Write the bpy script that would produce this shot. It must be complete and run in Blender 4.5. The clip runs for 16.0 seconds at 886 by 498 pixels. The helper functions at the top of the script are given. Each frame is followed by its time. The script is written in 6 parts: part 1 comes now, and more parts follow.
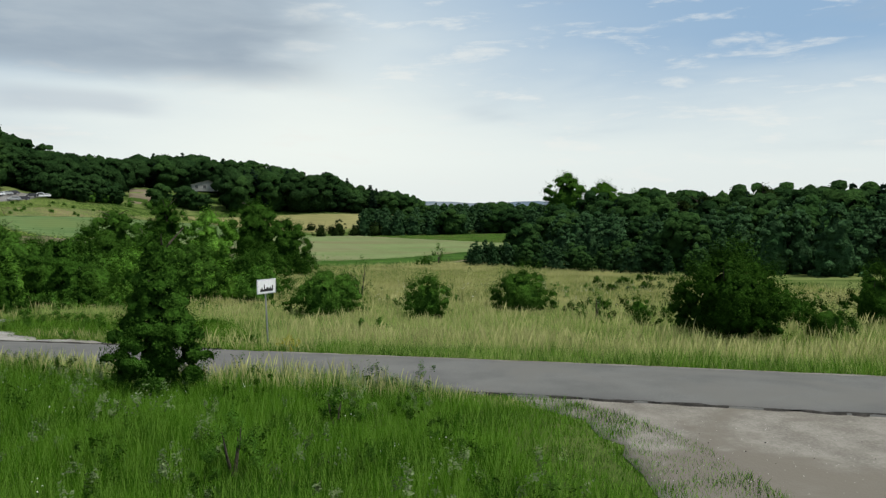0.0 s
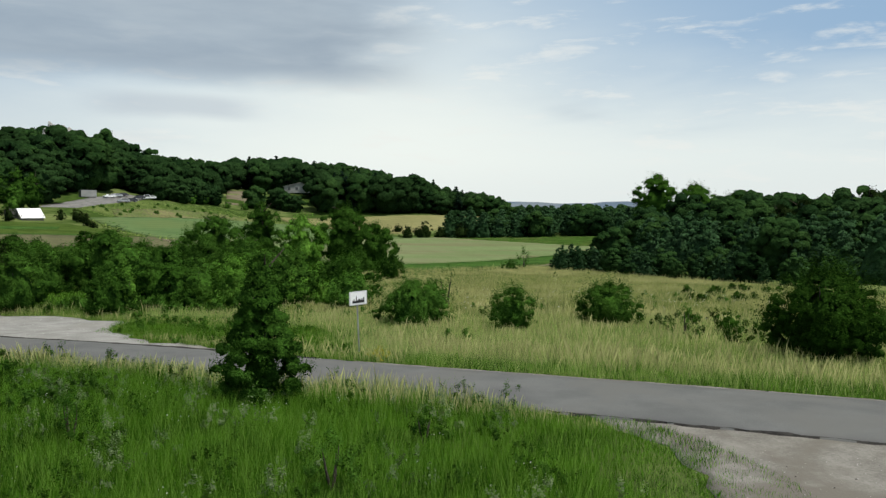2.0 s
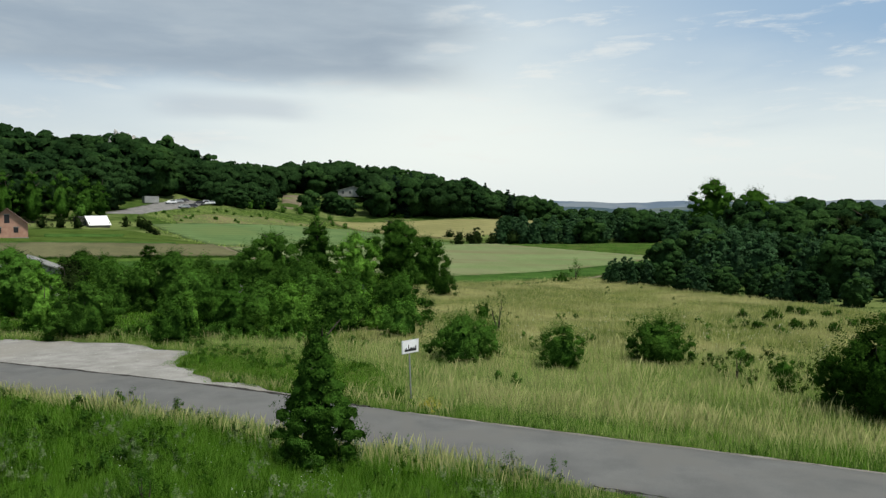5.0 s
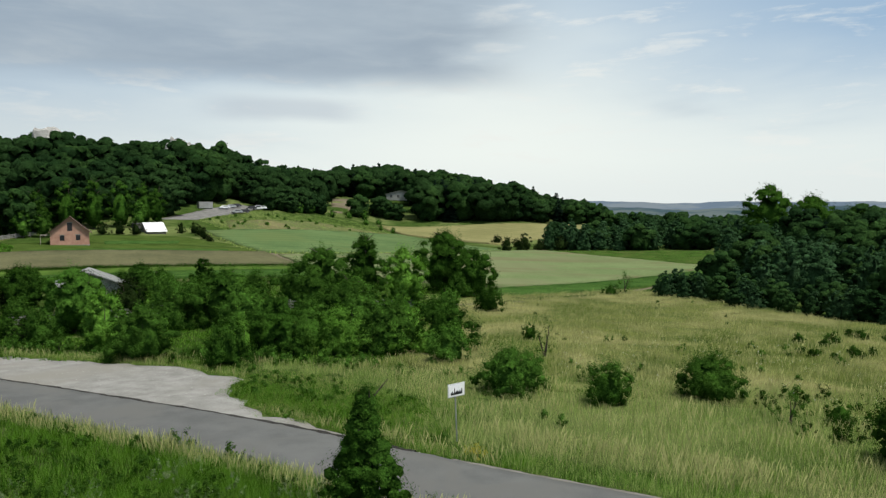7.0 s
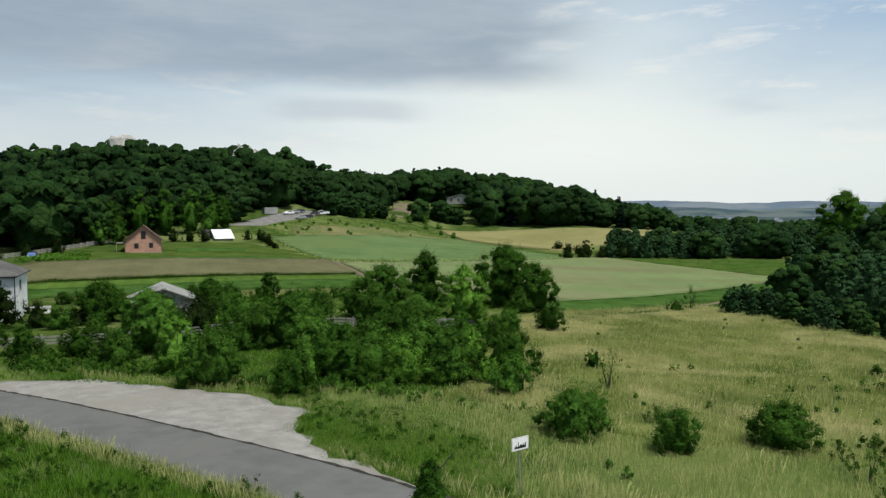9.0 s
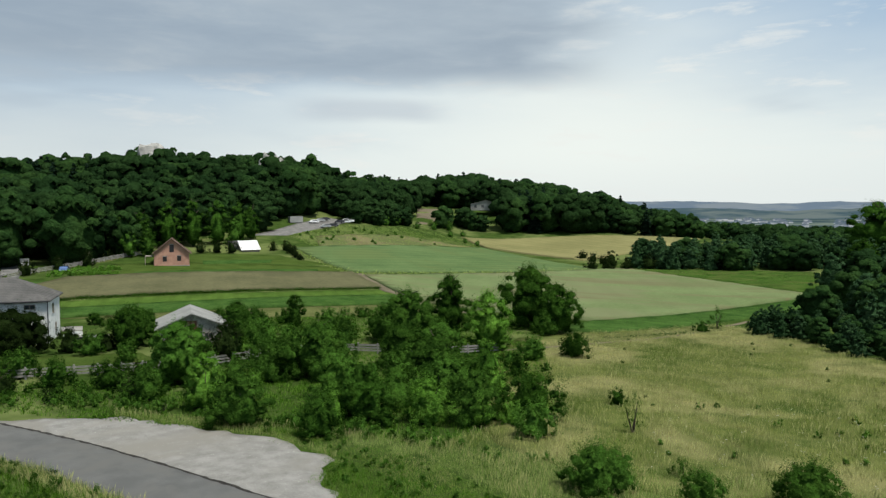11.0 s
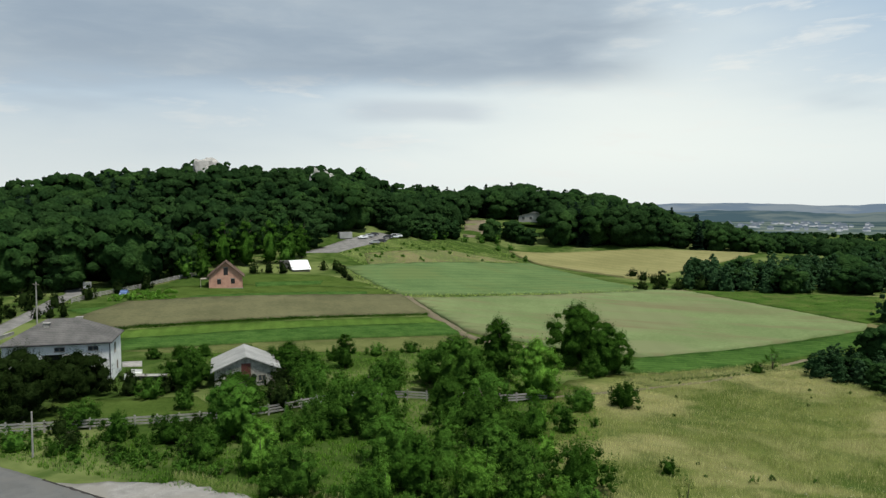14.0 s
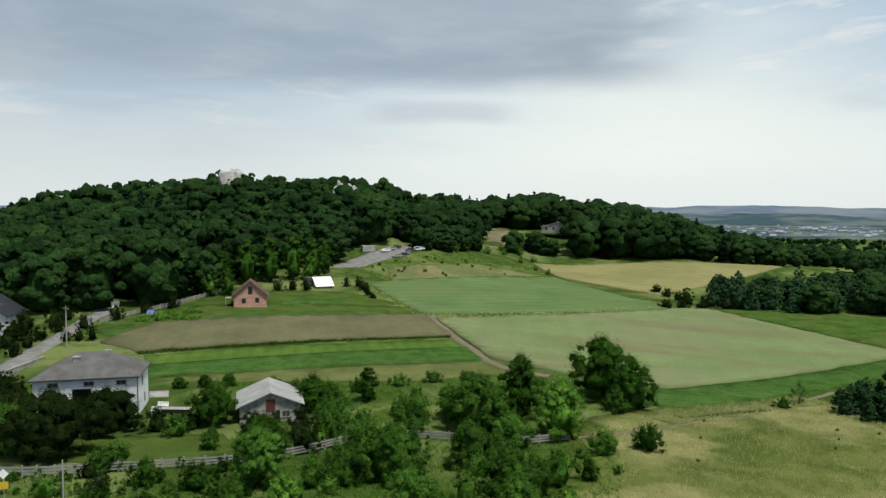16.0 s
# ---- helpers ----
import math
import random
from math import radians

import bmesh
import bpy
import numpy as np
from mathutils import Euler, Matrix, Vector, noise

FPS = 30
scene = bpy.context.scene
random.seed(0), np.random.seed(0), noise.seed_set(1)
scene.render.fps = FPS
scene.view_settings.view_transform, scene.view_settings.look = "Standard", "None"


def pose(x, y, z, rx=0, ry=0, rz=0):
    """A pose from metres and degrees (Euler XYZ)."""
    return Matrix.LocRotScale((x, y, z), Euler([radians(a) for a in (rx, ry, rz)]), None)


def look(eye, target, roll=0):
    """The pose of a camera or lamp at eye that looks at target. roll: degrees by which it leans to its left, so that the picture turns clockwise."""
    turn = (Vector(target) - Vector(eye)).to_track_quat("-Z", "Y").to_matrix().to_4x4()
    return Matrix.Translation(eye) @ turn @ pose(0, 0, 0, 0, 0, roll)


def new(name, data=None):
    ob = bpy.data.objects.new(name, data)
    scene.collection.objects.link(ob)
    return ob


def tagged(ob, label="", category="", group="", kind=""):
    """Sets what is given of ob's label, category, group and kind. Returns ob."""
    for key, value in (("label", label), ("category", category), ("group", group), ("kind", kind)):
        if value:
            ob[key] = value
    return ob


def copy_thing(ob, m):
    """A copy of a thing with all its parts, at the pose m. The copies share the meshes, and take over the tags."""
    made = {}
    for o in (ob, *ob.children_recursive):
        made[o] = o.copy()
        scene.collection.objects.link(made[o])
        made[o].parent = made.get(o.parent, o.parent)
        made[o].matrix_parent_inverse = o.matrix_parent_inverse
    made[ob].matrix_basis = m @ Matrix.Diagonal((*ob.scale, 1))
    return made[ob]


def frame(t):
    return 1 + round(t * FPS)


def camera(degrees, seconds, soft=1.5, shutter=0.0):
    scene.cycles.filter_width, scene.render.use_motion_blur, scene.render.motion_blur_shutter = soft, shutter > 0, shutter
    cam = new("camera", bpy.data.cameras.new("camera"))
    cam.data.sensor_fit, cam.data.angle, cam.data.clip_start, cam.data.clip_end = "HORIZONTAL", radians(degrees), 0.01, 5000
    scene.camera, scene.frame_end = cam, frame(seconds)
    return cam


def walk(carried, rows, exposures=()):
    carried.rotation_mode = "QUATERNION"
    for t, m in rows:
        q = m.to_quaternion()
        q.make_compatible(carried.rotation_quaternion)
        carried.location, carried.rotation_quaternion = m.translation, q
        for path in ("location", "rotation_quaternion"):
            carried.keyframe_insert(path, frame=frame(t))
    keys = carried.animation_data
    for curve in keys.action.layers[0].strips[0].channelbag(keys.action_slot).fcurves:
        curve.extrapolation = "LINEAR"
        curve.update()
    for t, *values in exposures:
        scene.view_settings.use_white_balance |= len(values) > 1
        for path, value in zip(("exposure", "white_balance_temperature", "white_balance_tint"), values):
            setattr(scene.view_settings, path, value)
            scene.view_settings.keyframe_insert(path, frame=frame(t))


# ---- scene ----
cam = camera(63.16, 16.0, soft=1.35)
PATH = [
    (0.0, 0.000, -0.000, 5.199, -3.367, 0.043, -0.000),
    (0.5, -0.018, -0.134, 5.337, -3.374, 0.022, 1.271),
    (1.0, -0.047, -0.298, 5.476, -3.370, 0.004, 3.612),
    (1.5, -0.056, -0.478, 5.641, -3.358, -0.018, 5.670),
    (2.0, -0.017, -0.670, 5.873, -3.355, -0.039, 6.773),
    (2.5, -0.003, -0.804, 6.125, -3.368, -0.047, 7.295),
    (3.0, 0.045, -0.931, 6.441, -3.386, -0.037, 7.887),
    (3.5, 0.089, -1.075, 6.889, -3.398, -0.026, 8.438),
    (4.0, 0.076, -1.182, 7.325, -3.408, -0.017, 9.403),
    (6.5, 0.192, -1.299, 9.733, -3.417, -0.007, 13.250),
    (7.0, 0.183, -1.312, 10.261, -3.413, -0.001, 14.670),
    (7.5, 0.104, -1.322, 10.798, -3.419, -0.009, 16.329),
    (8.0, 0.021, -1.314, 11.350, -3.438, -0.021, 17.703),
    (8.5, -0.028, -1.308, 11.972, -3.448, -0.011, 18.710),
    (9.0, -0.051, -1.319, 12.725, -3.460, 0.011, 19.412),
    (11.5, -0.031, -1.416, 17.210, -3.446, 0.045, 21.609),
    (12.0, -0.051, -1.406, 18.227, -3.438, 0.064, 21.870),
    (12.5, -0.090, -1.401, 19.308, -3.438, 0.064, 22.323),
    (13.0, -0.143, -1.433, 20.418, -3.428, 0.049, 23.162),
    (13.5, -0.189, -1.501, 21.463, -3.415, 0.029, 24.308),
    (14.0, -0.225, -1.569, 22.476, -3.405, 0.012, 25.081),
    (14.5, -0.252, -1.606, 23.619, -3.389, -0.002, 25.694),
    (15.0, -0.279, -1.623, 24.824, -3.391, -0.015, 26.105),
    (15.5, -0.311, -1.615, 26.208, -3.372, -0.047, 26.479),
    (16.0, -0.347, -1.598, 27.686, -3.336, -0.102, 26.852),
]
walk(cam, [(t, pose(x, y, z, 90 + p, r, w)) for t, x, y, z, p, r, w in PATH])

# ---- light ----
world = bpy.data.worlds.new("evening_sky")
scene.world = world
world.use_nodes = True
wt = world.node_tree
wt.nodes.clear()


class Net:
    """A small helper to write node trees as formulas."""

    def __init__(self, tree):
        self.t = tree

    def node(self, kind, **props):
        n = self.t.nodes.new(kind)
        for key, value in props.items():
            if key == "op":
                n.operation = value
            elif key == "blend":
                n.blend_type = value
            elif key == "dims":
                n.noise_dimensions = value
        return n

    def put(self, socket, value):
        if isinstance(value, bpy.types.NodeSocket):
            self.t.links.new(value, socket)
        elif value is not None:
            socket.default_value = value

    def math(self, op, a, b=None, c=None):
        n = self.node("ShaderNodeMath", op=op)
        for i, v in enumerate((a, b, c)):
            self.put(n.inputs[i], v)
        return n.outputs[0]

    def smooth(self, v, lo, hi, out0=0.0, out1=1.0):
        n = self.t.nodes.new("ShaderNodeMapRange")
        n.interpolation_type = "SMOOTHSTEP"
        for i, x in enumerate((v, lo, hi, out0, out1)):
            self.put(n.inputs[i], x)
        return n.outputs[0]

    def mix(self, f, a, b, blend="MIX"):
        n = self.t.nodes.new("ShaderNodeMix")
        n.data_type, n.blend_type = "RGBA", blend
        self.put(n.inputs[0], f)
        self.put(n.inputs[6], (*a, 1) if isinstance(a, tuple) else a)
        self.put(n.inputs[7], (*b, 1) if isinstance(b, tuple) else b)
        return n.outputs[2]

    def xyz(self, x, y, z):
        n = self.t.nodes.new("ShaderNodeCombineXYZ")
        for i, v in enumerate((x, y, z)):
            self.put(n.inputs[i], v)
        return n.outputs[0]

    def noise(self, vec, scale, detail=4.0, rough=0.55, dist=0.0):
        n = self.t.nodes.new("ShaderNodeTexNoise")
        self.put(n.inputs["Vector"], vec)
        n.inputs["Scale"].default_value, n.inputs["Detail"].default_value = scale, detail
        n.inputs["Roughness"].default_value, n.inputs["Distortion"].default_value = rough, dist
        return n.outputs["Fac"]


def sky():
    g = Net(wt)
    out = g.node("ShaderNodeOutputWorld")
    back = g.node("ShaderNodeBackground")
    coord = g.node("ShaderNodeTexCoord")
    sep = g.node("ShaderNodeSeparateXYZ")
    g.put(sep.inputs[0], coord.outputs["Generated"])
    x, y, z = sep.outputs
    az = g.math("MULTIPLY", g.math("ARCTAN2", x, y), 57.2958)
    el = g.math("MULTIPLY", g.math("ARCSINE", z), 57.2958)
    clear = g.node("ShaderNodeTexSky")
    clear.sky_type, clear.sun_disc = "NISHITA", False
    clear.sun_elevation, clear.sun_rotation = radians(SUN_UP), radians(SUN_AZ)
    clear.air_density, clear.dust_density = 1.0, 2.0
    blue = g.mix(0.35, (0.32, 0.51, 0.73), g.mix(1.0, clear.outputs[0], (0.1, 0.1, 0.1), "MULTIPLY"))
    flat = g.xyz(g.math("MULTIPLY", az, 0.035), g.math("MULTIPLY", el, 0.16), 0.0)
    big = g.noise(flat, 1.1, 4.0, 0.5, 0.3)
    fine = g.noise(flat, 4.2, 6.0, 0.6, 0.3)
    shift = g.math("ADD", g.math("MULTIPLY", g.math("SUBTRACT", big, 0.5), 9.0), g.math("MULTIPLY", g.math("SUBTRACT", fine, 0.5), 2.0))
    # high thin veil, densest low in the sky and ahead
    veil_h = g.smooth(g.math("ADD", el, g.math("MULTIPLY", shift, 0.8)), 12.5, 3.0)
    ahead = g.math("POWER", 2.718, g.math("MULTIPLY", g.math("POWER", g.math("DIVIDE", g.math("ADD", az, 10.0), 19.0), 2.0), -1.0))
    glow = g.math("MULTIPLY", g.math("MULTIPLY", ahead, g.smooth(g.math("ADD", el, shift), 26.0, 5.0)), 0.85)
    veil = g.math("SUBTRACT", 1.0, g.math("MULTIPLY", g.math("SUBTRACT", 1.0, g.math("MULTIPLY", veil_h, 0.8)), g.math("SUBTRACT", 1.0, glow)))
    colour = g.mix(veil, blue, (0.88, 0.93, 0.88))
    # streaks
    streak = g.smooth(fine, 0.52, 0.68)
    colour = g.mix(g.math("MULTIPLY", streak, 0.5), colour, (0.86, 0.87, 0.83))
    grey = g.math("MULTIPLY", g.smooth(big, 0.54, 0.70), g.math("MULTIPLY", g.smooth(el, 3.0, 8.0), g.smooth(ahead, 1.0, 0.3)))
    colour = g.mix(g.math("MULTIPLY", grey, 0.55), colour, (0.42, 0.49, 0.56))
    # the long bank of grey cloud
    low = g.math("ADD", el, g.math("MULTIPLY", shift, 0.45))
    side = g.smooth(g.math("ADD", az, g.math("MULTIPLY", shift, 1.6)), -4.0, -17.0)
    bank = g.math("MULTIPLY", g.math("MULTIPLY", g.smooth(low, 7.9, 10.6), side), 1.0)
    # unseen overhead, added cloud closes on all sides to cut the fill light
    bank = g.math("MAXIMUM", bank, g.smooth(low, 24.0, 36.0))
    bank_colour = g.mix(g.smooth(g.math("ADD", g.math("MULTIPLY", big, 0.7), g.math("MULTIPLY", fine, 0.3)), 0.35, 0.65), (0.31, 0.385, 0.465), (0.42, 0.495, 0.56))
    colour = g.mix(g.math("MULTIPLY", bank, 0.93), colour, bank_colour)
    # thin bar of cloud under the bank
    bar = g.math("MULTIPLY", g.smooth(g.math("ABSOLUTE", g.math("SUBTRACT", g.math("ADD", el, g.math("MULTIPLY", shift, 0.22)), 7.2)), 1.1, 0.2),
                 g.smooth(g.math("ABSOLUTE", g.math("ADD", az, 27.0)), 7.5, 3.0))
    colour = g.mix(g.math("MULTIPLY", bar, 0.42), colour, (0.42, 0.48, 0.56))
    # dull veil low over the hill
    dull = g.math("MULTIPLY", g.smooth(g.math("ADD", az, g.math("MULTIPLY", shift, 0.8)), -24.0, -48.0), g.smooth(el, 15.0, 5.0))
    colour = g.mix(g.math("MULTIPLY", dull, 0.42), colour, (0.50, 0.57, 0.62))
    # haze on the horizon
    colour = g.mix(g.smooth(el, 4.5, 0.0, 0.0, 0.6), colour, (0.76, 0.81, 0.80))
    g.put(back.inputs[0], colour)
    back.inputs[1].default_value = SKY
    g.put(out.inputs[0], back.outputs[0])


SUN_UP, SUN_AZ, SKY = 66.0, 105.0, 1.0
sky()
lamp = bpy.data.lights.new("sun", "SUN")
lamp.energy, lamp.angle, lamp.color = 4.9, radians(12), (1.0, 0.96, 0.88)
sun = new("sun", lamp)
sun.matrix_world = look((0, 0, 0), (-math.sin(radians(SUN_AZ)) * math.cos(radians(SUN_UP)), -math.cos(radians(SUN_AZ)) * math.cos(radians(SUN_UP)), -math.sin(radians(SUN_UP))))
sun.location = (0, 0, 120)


# ---- materials ----
def surface(name, dark, light, scale=1.0, fine=12.0, rough=0.85, bump=0.25, island=0.0, thing=0.0, see=0.0, metal=0.0, spec=0.0, tint=None, tint_scale=0.05, rows=None, third=None, weeds=None, lodged=None, fluff=None, courses=None):
    """A rough surface between two colours. island, thing: how much pieces and objects differ. see: light through a leaf.
    tint: a third colour in wide patches. rows: (angle, spacing, depth) of drilled lines."""
    m = bpy.data.materials.new(name)
    m.use_nodes = True
    t = m.node_tree
    g = Net(t)
    b = t.nodes["Principled BSDF"]
    pos = t.nodes.new("ShaderNodeTexCoord").outputs["Object"]
    a = g.noise(pos, scale, 5.0, 0.6)
    c = g.noise(pos, fine, 4.0, 0.6)
    f = g.math("ADD", g.math("MULTIPLY", a, 0.6), g.math("MULTIPLY", c, 0.4))
    colour = g.mix(g.smooth(f, 0.36, 0.64), dark, light)
    if tint:
        colour = g.mix(g.smooth(g.noise(pos, tint_scale, 4.0, 0.6, 0.6), 0.45, 0.62), colour, tint)
    if weeds:
        colour = g.mix(g.smooth(g.noise(pos, 0.14, 8.0, 0.68, 0.3), 0.47, 0.72, 0.0, 0.75), colour, weeds)
    if courses:
        # overlapping rows of tiles: dark joints at even heights, broken by upright ones
        high, wide = courses
        sep = t.nodes.new("ShaderNodeSeparateXYZ")
        g.put(sep.inputs[0], pos)
        row = g.math("FRACT", g.math("DIVIDE", sep.outputs[2], high))
        gap = g.smooth(row, 0.0, 0.3, 0.55, 0.0)
        up = g.math("FRACT", g.math("DIVIDE", g.math("ADD", sep.outputs[0], sep.outputs[1]), wide))
        gap = g.math("MAXIMUM", gap, g.smooth(up, 0.0, 0.18, 0.4, 0.0))
        colour = g.mix(gap, colour, tuple(v * 0.4 for v in dark))
    if lodged:
        # long beaten-down streaks, lying across the field
        turn, tone = lodged
        mp = t.nodes.new("ShaderNodeMapping")
        mp.inputs["Rotation"].default_value = (0, 0, radians(-turn))
        mp.inputs["Scale"].default_value = (0.012, 0.075, 0.02)
        g.put(mp.inputs[0], pos)
        colour = g.mix(g.smooth(g.noise(mp.outputs[0], 1.6, 5.0, 0.6, 0.4), 0.47, 0.66, 0.0, 0.85), colour, tone)
    if rows:
        sep = t.nodes.new("ShaderNodeSeparateXYZ")
        g.put(sep.inputs[0], pos)
        u = g.math("ADD", g.math("MULTIPLY", sep.outputs[0], math.cos(radians(rows[0]))), g.math("MULTIPLY", sep.outputs[1], math.sin(radians(rows[0]))))
        u = g.math("ADD", u, g.math("MULTIPLY", a, 0.4))
        w = g.math("SINE", g.math("MULTIPLY", u, 6.2832 / rows[1]))
        colour = g.mix(g.smooth(w, -0.4, 0.9, 0.0, rows[2]), colour, tuple(v * 0.45 for v in dark))
    if island or thing:
        v = 1.0
        if island:
            r = t.nodes.new("ShaderNodeNewGeometry").outputs["Random Per Island"]
            v = g.math("ADD", g.math("MULTIPLY", r, 2 * island), 1 - island)
            if third:
                colour = g.mix(g.smooth(r, 0.62, 0.66), colour, third)
        if thing:
            r = t.nodes.new("ShaderNodeObjectInfo").outputs["Random"]
            v = g.math("MULTIPLY", g.math("ADD", g.math("MULTIPLY", r, 2 * thing), 1 - thing), v)
        colour = g.mix(1.0, colour, g.xyz(v, v, v), "MULTIPLY")
    g.put(b.inputs["Base Color"], colour)
    b.inputs["Roughness"].default_value, b.inputs["Metallic"].default_value = rough, metal
    b.inputs["Specular IOR Level"].default_value = spec
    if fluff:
        # leaf masses: fine relief, the shade in gaps between leaves painted dark
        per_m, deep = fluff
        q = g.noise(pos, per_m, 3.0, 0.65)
        gap_shaded = g.mix(g.smooth(q, 0.36, 0.56, 0.62, 0.0), colour, tuple(v * 0.25 for v in dark))
        g.put(b.inputs["Base Color"], gap_shaded)
        n = t.nodes.new("ShaderNodeBump")
        n.inputs["Strength"].default_value, n.inputs["Distance"].default_value = 1.0, deep
        g.put(n.inputs["Height"], q)
        g.put(b.inputs["Normal"], n.outputs[0])
    if bump:
        n = t.nodes.new("ShaderNodeBump")
        n.inputs["Strength"].default_value, n.inputs["Distance"].default_value = bump, 0.05
        g.put(n.inputs["Height"], f)
        g.put(b.inputs["Normal"], n.outputs[0])
    if see:
        tr = t.nodes.new("ShaderNodeBsdfTranslucent")
        g.put(tr.inputs[0], g.mix(1.0, colour, (1.25, 1.35, 0.7), "MULTIPLY"))
        mx = t.nodes.new("ShaderNodeMixShader")
        mx.inputs[0].default_value = see
        g.put(mx.inputs[1], b.outputs[0])
        g.put(mx.inputs[2], tr.outputs[0])
        g.put(t.nodes["Material Output"].inputs[0], mx.outputs[0])
    return m


def plain(name, colour, rough=0.6, metal=0.0, spec=0.4):
    return surface(name, tuple(v * 0.85 for v in colour), tuple(min(1, v * 1.1) for v in colour), 0.8, 14.0, rough, 0.08, metal=metal, spec=spec)


M_ground = surface("meadow_soil", (0.023, 0.046, 0.009), (0.050, 0.081, 0.018), 0.35, 3.0, bump=0.5, tint=(0.113, 0.140, 0.047), tint_scale=0.035, weeds=(0.028, 0.058, 0.011))
M_asphalt = surface("old_asphalt", (0.094, 0.096, 0.094), (0.126, 0.128, 0.124), 0.4, 30.0, 0.9, 0.15, tint=(0.116, 0.116, 0.110), tint_scale=0.25)
M_oldedge = surface("crumbled_asphalt", (0.022, 0.021, 0.020), (0.055, 0.052, 0.048), 3.0, 25.0, 0.95, 0.6)
M_lane = surface("worn_lane", (0.12, 0.118, 0.112), (0.19, 0.187, 0.178), 0.5, 12.0, 0.95, 0.2)
M_gravel = surface("pale_gravel", (0.129, 0.122, 0.106), (0.207, 0.196, 0.176), 1.1, 14.0, 0.95, 0.6, tint=(0.129, 0.119, 0.101), tint_scale=0.25)
M_layby = surface("trodden_pale_gravel", (0.172, 0.168, 0.155), (0.258, 0.254, 0.237), 0.8, 12.0, 0.95, 0.5, tint=(0.202, 0.194, 0.172), tint_scale=0.12)
M_wheat = surface("pale_green_barley", (0.105, 0.145, 0.060), (0.145, 0.185, 0.082), 0.05, 1.2, bump=0.5, tint=(0.142, 0.160, 0.080), tint_scale=0.03, rows=(20, 7.0, 0.05), lodged=(38, (0.135, 0.125, 0.068)))
M_green = surface("green_clover_field", (0.069, 0.114, 0.043), (0.101, 0.151, 0.060), 0.06, 1.5, bump=0.5, rows=(-35, 5.0, 0.12), tint=(0.095, 0.132, 0.050), tint_scale=0.04)
M_yellow = surface("ripe_rye_field", (0.150, 0.148, 0.062), (0.205, 0.195, 0.086), 0.04, 1.5, bump=0.5, rows=(60, 6.0, 0.10))
M_brown = surface("brown_oat_field", (0.081, 0.082, 0.043), (0.117, 0.115, 0.061), 0.08, 1.5, bump=0.5, rows=(38, 4.0, 0.05))
M_strip = surface("bright_green_strip", (0.049, 0.094, 0.017), (0.079, 0.131, 0.026), 0.1, 1.5, bump=0.5, rows=(38, 3.0, 0.2))
M_potato = surface("potato_rows", (0.028, 0.065, 0.014), (0.058, 0.113, 0.026), 0.3, 2.5, bump=0.8, rows=(132, 1.6, 0.2))
M_mown = surface("mown_grass", (0.068, 0.084, 0.027), (0.108, 0.120, 0.044), 0.15, 2.5, bump=0.3)
M_lawn = surface("green_lawn", (0.036, 0.061, 0.012), (0.061, 0.092, 0.021), 0.2, 3.0, bump=0.4)
M_wild = surface("lush_grass", (0.034, 0.073, 0.013), (0.060, 0.108, 0.021), 0.12, 1.2, bump=0.6, tint=(0.073, 0.100, 0.026), tint_scale=0.08, weeds=(0.020, 0.045, 0.010))
M_fallow = surface("dry_fallow", (0.125, 0.118, 0.056), (0.175, 0.160, 0.080), 0.08, 1.5, bump=0.5, tint=(0.095, 0.115, 0.045), tint_scale=0.05)
M_bare = surface("ploughed_earth", (0.115, 0.100, 0.068), (0.155, 0.135, 0.092), 0.12, 2.0, bump=0.5)
M_grass = surface("verge_grass", (0.025, 0.084, 0.004), (0.053, 0.135, 0.010), 0.45, 3.0, bump=0, island=0.28, see=0.3, spec=0.0, third=(0.083, 0.162, 0.023), tint=(0.017, 0.059, 0.004), tint_scale=0.5)
M_hay = surface("tall_dry_grass", (0.086, 0.158, 0.023), (0.156, 0.236, 0.049), 0.12, 1.5, bump=0, island=0.3, see=0.3, spec=0.0, third=(0.186, 0.248, 0.078), tint=(0.205, 0.268, 0.086), tint_scale=0.06, weeds=(0.040, 0.095, 0.013))
M_hay_pale = surface("pale_meadow_grass", (0.098, 0.138, 0.030), (0.190, 0.222, 0.066), 0.10, 1.0, bump=0, island=0.10, see=0.3, spec=0.0, tint=(0.330, 0.325, 0.145), tint_scale=0.055, weeds=(0.040, 0.085, 0.014))
M_meadow = surface("dry_meadow_floor", (0.058, 0.082, 0.018), (0.108, 0.126, 0.037), 0.10, 1.0, bump=0.3, tint=(0.175, 0.172, 0.070), tint_scale=0.055, weeds=(0.030, 0.058, 0.011))
M_straw = surface("straw_stems", (0.170, 0.187, 0.074), (0.281, 0.291, 0.126), 0.3, 3.0, bump=0, island=0.2, see=0.25)
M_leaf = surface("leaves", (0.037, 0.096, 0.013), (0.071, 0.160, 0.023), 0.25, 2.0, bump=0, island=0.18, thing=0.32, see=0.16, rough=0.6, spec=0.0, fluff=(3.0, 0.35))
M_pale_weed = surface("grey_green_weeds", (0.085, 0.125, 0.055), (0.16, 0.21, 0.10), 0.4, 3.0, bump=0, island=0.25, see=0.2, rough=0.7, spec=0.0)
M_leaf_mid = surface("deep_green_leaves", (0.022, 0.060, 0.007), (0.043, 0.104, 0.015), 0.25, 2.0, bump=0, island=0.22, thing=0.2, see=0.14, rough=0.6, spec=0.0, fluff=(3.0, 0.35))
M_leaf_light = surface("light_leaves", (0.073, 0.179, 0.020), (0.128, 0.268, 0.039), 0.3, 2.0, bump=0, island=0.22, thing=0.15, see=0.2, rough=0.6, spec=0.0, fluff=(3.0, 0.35))
